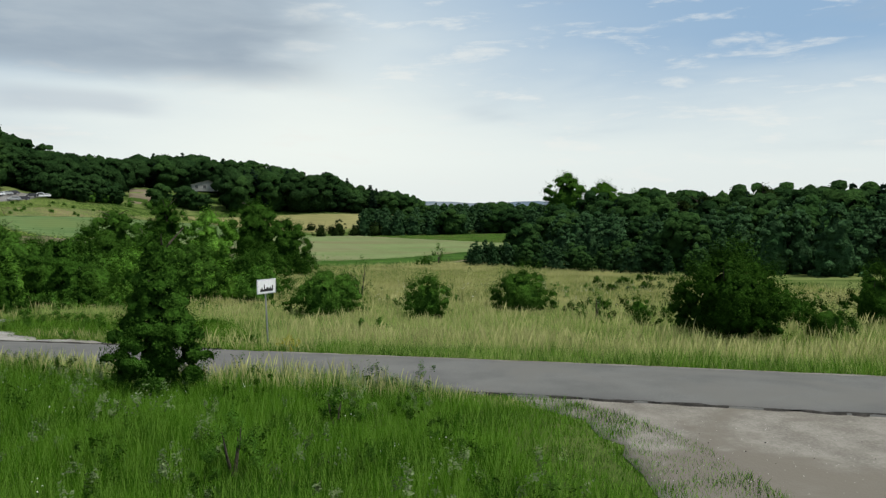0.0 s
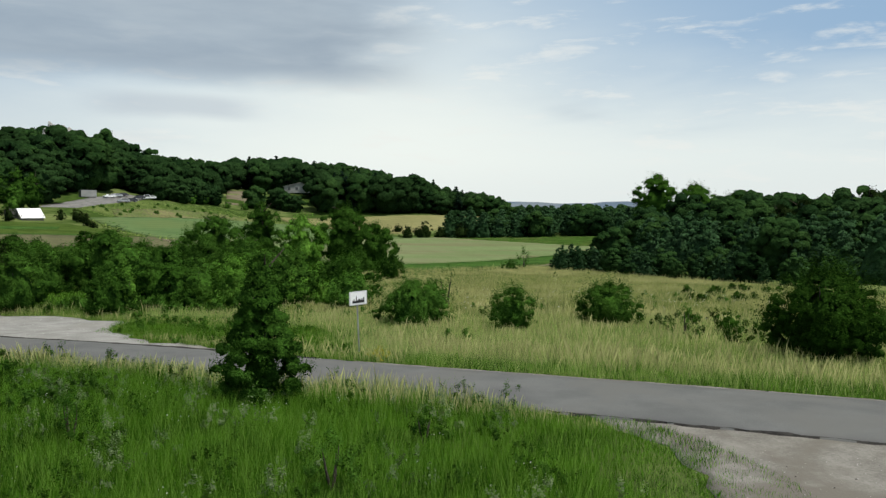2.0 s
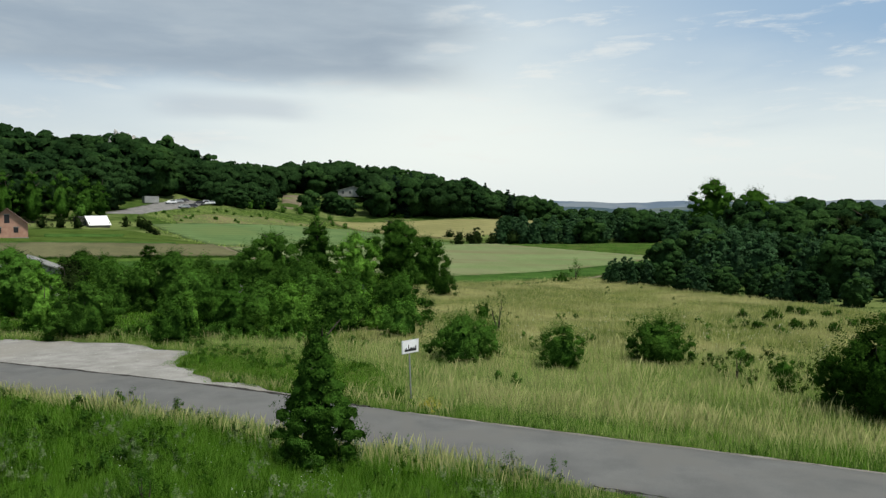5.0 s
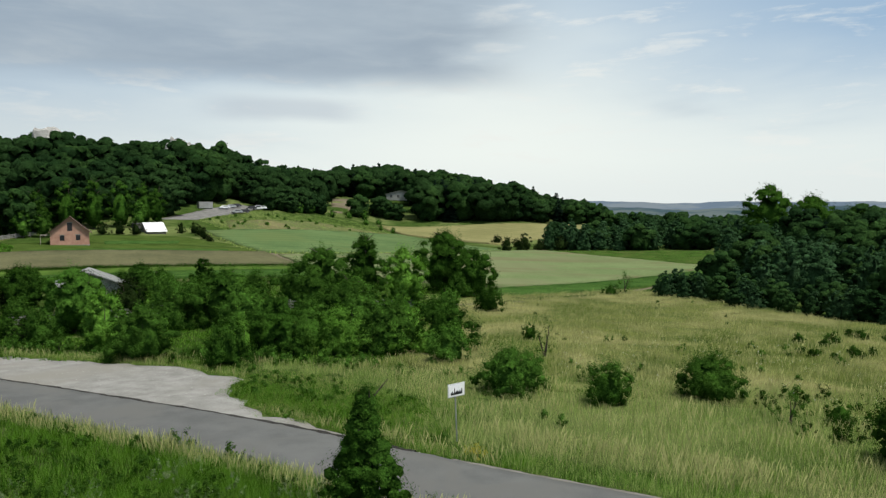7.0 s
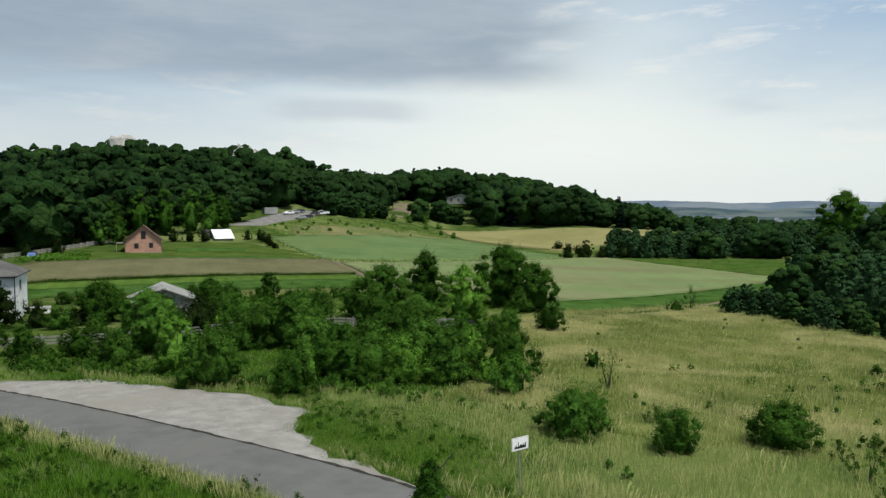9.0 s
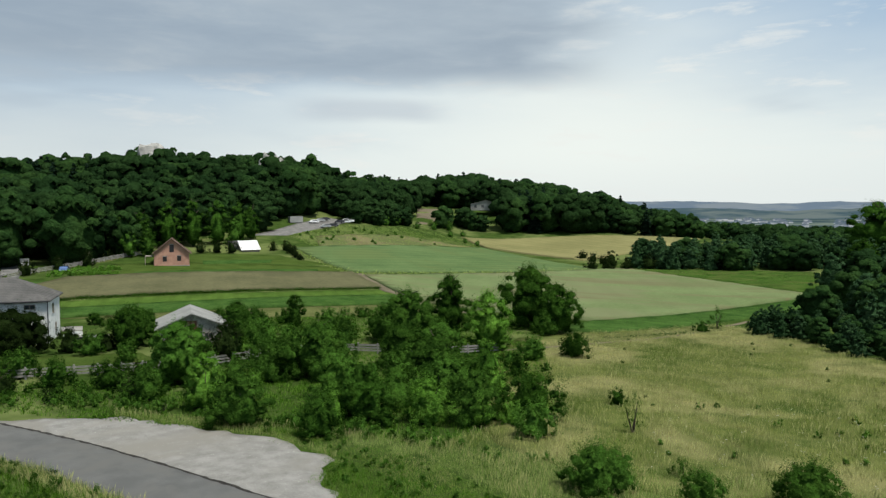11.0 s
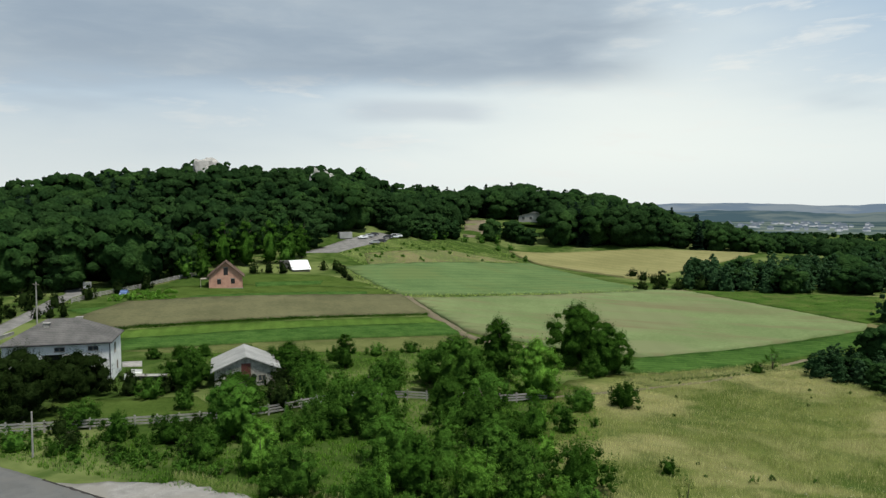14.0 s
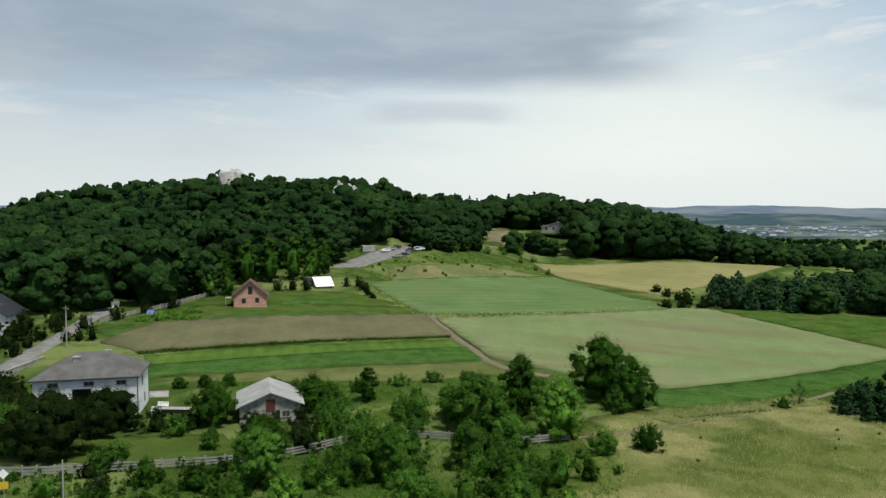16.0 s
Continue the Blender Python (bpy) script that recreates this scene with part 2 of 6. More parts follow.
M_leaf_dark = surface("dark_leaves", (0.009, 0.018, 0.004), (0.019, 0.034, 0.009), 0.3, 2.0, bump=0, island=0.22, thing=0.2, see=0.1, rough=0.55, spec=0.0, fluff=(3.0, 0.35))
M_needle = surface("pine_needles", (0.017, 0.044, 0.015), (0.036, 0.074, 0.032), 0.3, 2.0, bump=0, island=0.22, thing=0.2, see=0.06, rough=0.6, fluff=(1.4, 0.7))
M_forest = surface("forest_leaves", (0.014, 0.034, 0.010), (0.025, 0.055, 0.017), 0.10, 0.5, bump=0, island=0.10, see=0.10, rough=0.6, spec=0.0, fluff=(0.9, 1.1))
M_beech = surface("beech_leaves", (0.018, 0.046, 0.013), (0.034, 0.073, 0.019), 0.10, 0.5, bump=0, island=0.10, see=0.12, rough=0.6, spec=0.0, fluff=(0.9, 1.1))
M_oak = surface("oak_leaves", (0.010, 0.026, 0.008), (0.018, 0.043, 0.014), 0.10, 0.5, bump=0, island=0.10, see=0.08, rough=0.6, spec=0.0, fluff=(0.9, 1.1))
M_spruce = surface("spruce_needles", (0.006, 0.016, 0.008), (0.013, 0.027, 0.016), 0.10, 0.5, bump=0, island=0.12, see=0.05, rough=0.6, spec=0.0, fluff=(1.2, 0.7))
M_bark = surface("bark", (0.045, 0.037, 0.028), (0.12, 0.10, 0.08), 3.0, 25.0, bump=0.8)
M_flower = surface("yellow_blossom", (0.20, 0.20, 0.02), (0.38, 0.33, 0.04), 2.0, 9.0, bump=0, island=0.2, see=0.2)
M_white_flower = surface("white_blossom", (0.5, 0.5, 0.45), (0.7, 0.7, 0.65), 2.0, 9.0, bump=0, island=0.2, see=0.2)
M_white = plain("white_render", (0.68, 0.69, 0.68), 0.8)
M_roof = surface("grey_fibre_cement", (0.079, 0.078, 0.076), (0.130, 0.127, 0.121), 0.5, 8.0, 0.85, 0.3, courses=(0.2, 0.45))
M_tin = surface("pale_sheet_roof", (0.223, 0.228, 0.221), (0.308, 0.312, 0.298), 0.4, 6.0, 0.55, 0.1)
M_stone = surface("rough_stone_wall", (0.173, 0.168, 0.155), (0.361, 0.352, 0.318), 1.6, 6.0, 0.95, 1.0)
M_brick = surface("salmon_brick", (0.340, 0.187, 0.139), (0.470, 0.280, 0.209), 0.8, 9.0, 0.9, 0.4)
M_brownroof = surface("brown_roof", (0.080, 0.055, 0.045), (0.140, 0.100, 0.080), 0.8, 8.0, 0.8, 0.3, courses=(0.3, 0.5))
M_dark = plain("dark_parts_and_opening_shade", (0.015, 0.015, 0.017), 0.4)
M_glass = plain("window_glass", (0.04, 0.045, 0.05), 0.12, 0.0, 0.6)
M_red = plain("red_brown_door", (0.085, 0.024, 0.018))
M_concrete = surface("weathered_concrete", (0.195, 0.188, 0.176), (0.315, 0.307, 0.285), 0.9, 12.0, 0.95, 0.4)
M_steel = plain("galvanised_steel", (0.42, 0.43, 0.44), 0.45, 0.6)
M_signwhite = plain("white_sign_face", (0.80, 0.80, 0.80), 0.5)
M_black = plain("black_sign_print", (0.012, 0.012, 0.012), 0.6)
M_rock = surface("pale_limestone", (0.252, 0.246, 0.228), (0.396, 0.390, 0.366), 0.25, 2.5, 0.95, 1.0)
M_wood = plain("grey_wood", (0.24, 0.21, 0.17), 0.9)
M_yellowsign = plain("yellow_sign_face", (0.50, 0.36, 0.02), 0.5)

# ---- lie of the land ----
VALLEY = [(0, 0, .45), (0, -70, .6), (70, -30, .6), (-70, -20, -1), (-1, 15, .5), (2.3, 19.3, 0), (30, 15, .1), (-15.8, 30.8, -.8), (-25, 41, -1.5), (-8, 31, -.5), (-25, 53, -2),
          (-2, 42, -1.3), (8, 58, -2.2), (0, 69, -2.8), (-13, 85, -3.4), (10, 127, -5.6), (14, 180, -5), (-38, 245, -5), (-66, 353, 1.6), (-113, 330, 0), (-96, 169, -2.5)]
SLOPES = [(-137, 146, 1), (-133, 184, 1.6), (-54, 103, -3), (-60, 60, -2.2), (-100, 75, -3), (-130, 190, 2), (-160, 265, 10.3), (-160, 365, 13), (-95, 413, 11), (-38, 450, 1),
          (-235, 330, 27), (-330, 240, 20), (-230, 190, 8.5), (45, 263, -3), (64, 144, -3.5), (80, 60, -1.5), (150, 330, -6), (-420, 60, 0), (0, 620, -10), (-300, 480, 18)]
SPOT = np.array(VALLEY + SLOPES, float)


def swell(d):
    return np.exp(-d / 90.0) * (1 + d / 90.0)


PULL = np.linalg.solve(swell(np.hypot(SPOT[:, None, 0] - SPOT[None, :, 0], SPOT[:, None, 1] - SPOT[None, :, 1])) + np.eye(len(SPOT)) * 0.01, SPOT[:, 2] + 4.0)


def height(x, y):
    """The ground's height; past 550 m it sinks to a wide flat valley."""
    x, y = np.asarray(x, float), np.asarray(y, float)
    h = np.full(x.shape, -4.0)
    for (sx, sy, _), p in zip(SPOT, PULL):
        h = h + p * swell(np.hypot(x - sx, y - sy))
    r = np.hypot(x, y)
    f = np.clip((r - 550) / 900, 0, 1)
    f = f * f * (3 - 2 * f)
    far = -26.0
    return h * (1 - f) + far * f


def hz(x, y):
    return float(height(x, y))


# ---- making things ----
def mesh(name, verts, faces, material, normals=None):
    me = bpy.data.meshes.new(name)
    v = np.asarray(verts, np.float32)
    f = np.asarray(faces, np.int32)
    me.vertices.add(len(v))
    me.vertices.foreach_set("co", v.ravel())
    k = f.shape[1]
    me.loops.add(f.size)
    me.loops.foreach_set("vertex_index", f.ravel())
    me.polygons.add(len(f))
    me.polygons.foreach_set("loop_start", np.arange(0, f.size, k, dtype=np.int32))
    me.update(calc_edges=True)
    me.materials.append(material)
    if normals is not None:
        n = np.asarray(normals, np.float32)
        me.normals_split_custom_set_from_vertices((n / (np.linalg.norm(n, axis=1, keepdims=True) + 1e-9)).tolist())
    return me


def empty(name, x, y, z, turn=0.0):
    ob = new(name)
    ob.matrix_world = pose(x, y, z, 0, 0, turn)
    return ob


def part(name, bm, material, parent, label=""):
    """Links a bmesh, or a ready mesh, as one object under a thing or a part."""
    if isinstance(bm, bmesh.types.BMesh):
        me = bpy.data.meshes.new(name)
        bm.to_mesh(me)
        bm.free()
        me.materials.append(material)
    else:
        me = bm
    ob = new(name, me)
    ob.parent = parent
    return tagged(ob, label)


def box(bm, x0, x1, y0, y1, z0, z1, bevel=0.0):
    made = bmesh.ops.create_cube(bm, size=1.0, matrix=Matrix.Translation(((x0 + x1) / 2, (y0 + y1) / 2, (z0 + z1) / 2)) @ Matrix.Diagonal((x1 - x0, y1 - y0, z1 - z0, 1)))
    if bevel:
        edges = list({e for v in made["verts"] for e in v.link_edges})
        bmesh.ops.bevel(bm, geom=edges, offset=bevel, segments=2, affect="EDGES")
    return bm


def rod(bm, a, b, r0, r1=None, sides=8):
    a, b = Vector(a), Vector(b)
    d = b - a
    m = Matrix.Translation((a + b) / 2) @ d.to_track_quat("Z", "Y").to_matrix().to_4x4()
    bmesh.ops.create_cone(bm, cap_ends=True, segments=sides, radius1=r0, radius2=r0 if r1 is None else r1, depth=d.length, matrix=m)
    return bm


def solid(bm, verts, faces):
    vs = [bm.verts.new(v) for v in verts]
    for f in faces:
        bm.faces.new([vs[i] for i in f])
    return bm


def inside(poly, x, y):
    """Which of the points lie in the polygon."""
    x, y = np.asarray(x, float), np.asarray(y, float)
    hit = np.zeros(x.shape, bool)
    for (ax, ay), (bx, by) in zip(poly, poly[1:] + poly[:1]):
        cross = (ay > y) != (by > y)
        hit ^= cross & (x < (bx - ax) * (y - ay) / ((by - ay) if by != ay else 1e-9) + ax)
    return hit


def drape(name, poly, material, up, step, label, category, skirt=0.6, rag=0.0, seed=1, kind="structure"):
    """A patch of land laid over the ground, up metres proud, with edges that go down into it."""
    rng = np.random.default_rng(seed)
    bm = bmesh.new()
    rim = []
    for (ax, ay), (bx, by) in zip(poly, poly[1:] + poly[:1]):
        n = max(1, int(math.hypot(bx - ax, by - ay) / step))
        for i in range(n):
            f = i / n
            rim.append((ax + (bx - ax) * f + rng.uniform(-rag, rag), ay + (by - ay) * f + rng.uniform(-rag, rag)))
    vs = [bm.verts.new((x, y, 0)) for x, y in rim]
    bm.faces.new(vs)
    xs, ys = [p[0] for p in rim], [p[1] for p in rim]
    for axis, lo, hi in ((0, min(xs), max(xs)), (1, min(ys), max(ys))):
        c = lo + step
        while c < hi:
            at, no = ((c, 0, 0), (1, 0, 0)) if axis == 0 else ((0, c, 0), (0, 1, 0))
            bmesh.ops.bisect_plane(bm, geom=bm.verts[:] + bm.edges[:] + bm.faces[:], plane_co=at, plane_no=no)
            c += step
    bmesh.ops.triangulate(bm, faces=[f for f in bm.faces if len(f.verts) > 4])
    edge = [e for e in bm.edges if e.is_boundary]
    low = bmesh.ops.extrude_edge_only(bm, edges=edge)["geom"]
    low = {v for v in low if isinstance(v, bmesh.types.BMVert)}
    allv = list(bm.verts)
    z = height([v.co.x for v in allv], [v.co.y for v in allv])
    for v, h in zip(allv, z):
        v.co.z = h + (up - skirt if v in low else up + rng.uniform(-0.05, 0.05) * min(1, up * 2))
    bmesh.ops.recalc_face_normals(bm, faces=bm.faces[:])
    me = bpy.data.meshes.new(name)
    bm.to_mesh(me)
    bm.free()
    me.materials.append(material)
    for p in me.polygons:
        p.use_smooth = True
    return tagged(new(name, me), label, category, kind=kind)


def ground():
    n = 200
    u = np.linspace(-1, 1, n)
    k = 6.6
    xs, ys = -18 + 12.2 * np.sinh(k * u), 40 + 12.2 * np.sinh(k * u)
    gx, gy = np.meshgrid(xs, ys)
    gz = height(gx, gy)
    verts = np.stack([gx, gy, gz], -1).reshape(-1, 3)
    i = np.arange((n - 1) * n).reshape(n - 1, n)[:, :-1].ravel()
    me = mesh("ground", verts, np.stack([i, i + 1, i + n + 1, i + n], 1), M_ground)
    for p in me.polygons:
        p.use_smooth = True
    tagged(new("ground", me), "rough grassy ground falling to a wide valley", "ground", kind="structure")


ground()

MIDDLE = [(75, 1.5), (45, 10.3), (25, 15.9), (12, 19.3), (4, 21.5), (-6, 24.4), (-18, 28.9), (-30, 32.3), (-45, 35.7), (-62, 37.8), (-95, 40.5), (-150, 42)]


def spline(pts, step):
    """Points on a smooth line through pts."""
    out = []
    p = [Vector((*a, 0)) for a in pts]
    p = [2 * p[0] - p[1], *p, 2 * p[-1] - p[-2]]
    for a, b, c, d in zip(p, p[1:], p[2:], p[3:]):
        n = max(1, int((c - b).length / step))
        for i in range(n):
            t = i / n
            out.append(0.5 * ((2 * b) + (c - a) * t + (2 * a - 5 * b + 4 * c - d) * t * t + (3 * b - a - 3 * c + d) * t ** 3))
    out.append(p[-2])
    return out


def strip(name, pts, width, up, material, label, category, rag=0.0, step=0.8, cols=8, seed=3):
    rng = np.random.default_rng(seed)
    line = spline(pts, step)
    verts, faces = [], []
    w = cols + 3
    for i, p in enumerate(line):
        d = (line[min(i + 1, len(line) - 1)] - line[max(i - 1, 0)]).normalized()
        side = Vector((-d.y, d.x, 0))
        l, r = -width / 2 + rng.uniform(-rag, rag), width / 2 + rng.uniform(-rag, rag)
        for j in range(w):
            f = min(max((j - 1) / cols, 0), 1)
            q = p + side * (l + (r - l) * f + (-0.12 if j == 0 else 0.12 if j == w - 1 else 0))
            verts.append((q.x, q.y, hz(q.x, q.y) + (-0.25 if j in (0, w - 1) else up + 0.03 * (1 - (2 * f - 1) ** 2))))
        if i:
            faces += [(a, a + 1, a + 1 - w, a - w) for a in range(i * w, i * w + w - 1)]
    me = mesh(name, verts, faces, material)
    for p in me.polygons:
        p.use_smooth = True
    return tagged(new(name, me), label, category, kind="structure")


strip("road", MIDDLE, 5.3, 0.07, M_asphalt, "narrow grey asphalt road with crumbled edges", "road", rag=0.07)
LAYBY = [(-60, 39), (-52, 42.6), (-47.7, 44.8), (-38, 44.6), (-31.8, 44.4), (-25.2, 41.6), (-23.6, 37.2), (-18.6, 32.9), (-12.5, 30.2), (-7, 27.6), (-7.2, 26.3), (-18, 30.5), (-30, 34), (-45, 37.4), (-60, 38)]
drape("gravel_layby", LAYBY, M_layby, 0.045, 1.2, "pale gravel lay-by along the asphalt road", "gravel", 0.3, 0.45)
YARD = [(1.6, 19.6), (2.4, 18.2), (3.1, 16.8), (3.6, 14.7), (3.9, 12), (4.2, 6), (6, 0), (30, -2), (45, 8), (30, 13), (12, 17.8)]
drape("gravel_yard", YARD, M_gravel, 0.03, 0.8, "worn earth and gravel pull-off beside the road", "gravel", 0.3, 0.4)

# fields
FIELDS = [
    ("hay_meadow", [(40, 42), (30, 92), (9, 129), (-1, 136), (-20, 117), (-29, 104), (-27, 84), (-22, 66), (-20, 56), (-16, 50), (-6, 44), (6, 42)], M_meadow, 0.06, "dry sunlit hay meadow"),
    ("barley_field", [(-90, 171.3), (-38, 236), (-30, 243), (18, 186), (17, 181), (-22, 131), (-40, 131), (-59, 136.6)], M_wheat, 0.55, "pale green barley field"),
    ("potato_field", [(-22, 129.5), (17, 178), (15.5, 162), (-19, 117), (-26, 117)], M_potato, 0.4, "dark green crop strip at the barley's edge"),
    ("clover_field", [(-130, 199), (-128, 208), (-96, 290), (-39, 239), (-96.5, 174.5)], M_green, 0.35, "even green clover field"),
    ("rye_field", [(-117, 322), (-66, 350), (-11, 372), (-20, 338), (-49, 268), (-94, 292)], M_yellow, 0.6, "ripe yellow rye field"),
    ("oat_field", [(-134, 101), (-139, 119), (-95, 174), (-77, 154), (-121, 100)], M_brown, 0.5, "brownish oat field with a tall dark edge"),
    ("green_strip", [(-117, 98), (-74.5, 148), (-68, 144), (-111, 93)], M_strip, 0.3, "bright green fodder strip"),
    ("beet_strip", [(-110.7, 92.6), (-67.6, 143), (-59, 132.5), (-104, 87.2)], M_potato, 0.4, "dark green rows of beet"),
    ("stubble_strip", [(-103.4, 86.6), (-58.4, 131.6), (-51, 126), (-62, 108), (-90, 92)], M_mown, 0.08, "pale mown strip beside the beet rows"),
    ("wild_meadow", [(-28, 243), (18, 189), (24, 200), (26, 236), (2, 242)], M_wild, 0.25, "lush green fallow beside the barley"),
    ("bare_patch", [(-145, 331), (-138, 342), (-155, 388), (-163, 377)], M_bare, 0.1, "bare brown ploughed patch on the slope"),
    ("garden_plot", [(-140, 121), (-146, 140), (-128, 160), (-100, 182), (-96, 176)], M_lawn, 0.06, "green garden strips below the brick house"),
    ("stubble_upper", [(-127, 210), (-140, 228), (-128, 282), (-100, 290)], M_fallow, 0.1, "rough tan fallow under the car park"),
]
for i, (nm, poly, mt, up, lb) in enumerate(FIELDS):
    drape(nm, poly, mt, up, 4.0, lb, "field", up + 0.4, 0.35, i + 5)


# ---- plants ----
def cards(c, n, size, rng, slim=0.6):
    """Small folded leaf faces at the places c, facing n."""
    k = len(c)
    n = n / (np.linalg.norm(n, axis=1, keepdims=True) + 1e-9)
    r = rng.normal(size=(k, 3))
    a = np.cross(n, r)
    a /= np.linalg.norm(a, axis=1, keepdims=True) + 1e-9
    b = np.cross(n, a)
    s = (size * rng.uniform(0.6, 1.3, k))[:, None] / 2
    v = np.stack([c - a * s - b * s * slim * 0.6, c + a * s - b * s * slim * 0.6, c + b * s * 1.1], 1).reshape(-1, 3)
    return v, np.arange(3 * k).reshape(k, 3)


def profile(kind, f):
    f = np.clip(f, 0, 1)
    if kind == "spruce":
        return (1 - f) ** 0.9 * (0.82 + 0.18 * np.cos(f * 40))
    if kind == "bush":
        return np.sqrt(np.clip(1 - (f / 1.02) ** 2.2, 0, 1)) * (0.85 + 0.15 * f)
    if kind == "cone":
        return (1 - f) ** 0.62 * (0.75 + 0.25 * np.clip(f * 5, 0, 1)) * 1.05
    if kind == "young":
        return np.interp(f, [0, 0.12, 0.3, 0.55, 0.8, 1], [0.70, 1.0, 0.90, 0.58, 0.34, 0.06])
    if kind == "slim":
        return np.clip(np.sin(np.pi * np.clip(f, 0.0, 1) ** 0.62), 0, 1) ** 0.7
    return np.clip(np.sin(np.pi * (0.10 + 0.90 * f) ** 0.85), 0, 1) ** 0.55


def even(n, rng, jitter=0.25):
    """Directions spread evenly over a ball."""
    i = np.arange(n) + 0.5
    z = 1 - 2 * i / n
    a = i * 2.39996 + rng.uniform(0, 6.28)
    r = np.sqrt(1 - z * z)
    d = np.stack([r * np.cos(a), r * np.sin(a), z], 1) + rng.normal(0, jitter, (n, 3))
    return d / np.linalg.norm(d, axis=1, keepdims=True)


def ball(floor):
    """A coarse ball of unit size as triangles, open below floor."""
    tri = []
    for sx, sy, sz in [(i, j, k) for i in (1, -1) for j in (1, -1) for k in (1, -1)]:
        a, b, c = Vector((sx, 0, 0)), Vector((0, sy, 0)), Vector((0, 0, sz))
        if sx * sy * sz < 0:
            a, b = b, a
        ab, bc, ca = (a + b).normalized(), (b + c).normalized(), (c + a).normalized()
        tri += [(a, ab, ca), (ab, b, bc), (ca, bc, c), (ab, bc, ca)]
    t = np.array([[tuple(p) for p in f] for f in tri])
    return t[t[:, :, 2].mean(1) > floor]


DOME = ball(-0.45)


def billows(c, r, out, rng, flat=0.8, lean=0.45):
    """Uneven domes of foliage at the places c with radii r, shaded between their own shape and the way out of the crown."""
    k = len(c)
    a = rng.uniform(0, 6.28, k)
    ca, sa = np.cos(a)[:, None, None], np.sin(a)[:, None, None]
    x, y, z = (DOME[None, :, :, i] for i in range(3))
    d = np.stack([x * ca - y * sa, x * sa + y * ca, z + 0 * ca], -1)
    p, q = rng.normal(size=(k, 1, 1, 3)), rng.normal(size=(k, 1, 1, 3))
    swell_ = 1 + 0.16 * np.sin((d * p).sum(-1) * 3.0) + 0.12 * np.sin((d * q).sum(-1) * 5.0 + 1)
    v = c[:, None, None] + d * (swell_ * r[:, None, None])[..., None] * np.array([1, 1, flat])
    n = d * (1 - lean) + out[:, None, None] * lean
    return v.reshape(-1, 3), n.reshape(-1, 3)


def heart_of(kind, w, low, shrink, seed, fine=1):
    """The closed inner mass of a crown one metre high."""
    bm = bmesh.new()
    bmesh.ops.create_icosphere(bm, subdivisions=fine, radius=1.0)
    for v in bm.verts:
        d = v.co.normalized()
        f = 0.5 + 0.5 * d.z
        r = float(profile(kind, np.array(f))) * w * 0.5 * shrink * (1 + 0.3 * noise.noise(d * 2.1 + Vector((seed * 3.1, 0, 0))))
        flat = Vector((d.x, d.y, 0))
        flat = flat.normalized() if flat.length > 1e-4 else Vector((0, 0, 0))
        v.co = flat * r + Vector((0, 0, low + (1 - low) * f * (0.5 + 0.5 * shrink)))
    bm.normal_update()
    bmesh.ops.triangulate(bm, faces=bm.faces[:])
    tri, nor = np.array([[v.co for v in f.verts] for f in bm.faces]), np.array([[v.normal for v in f.verts] for f in bm.faces])
    bm.free()
    return tri.reshape(-1, 3), nor.reshape(-1, 3)


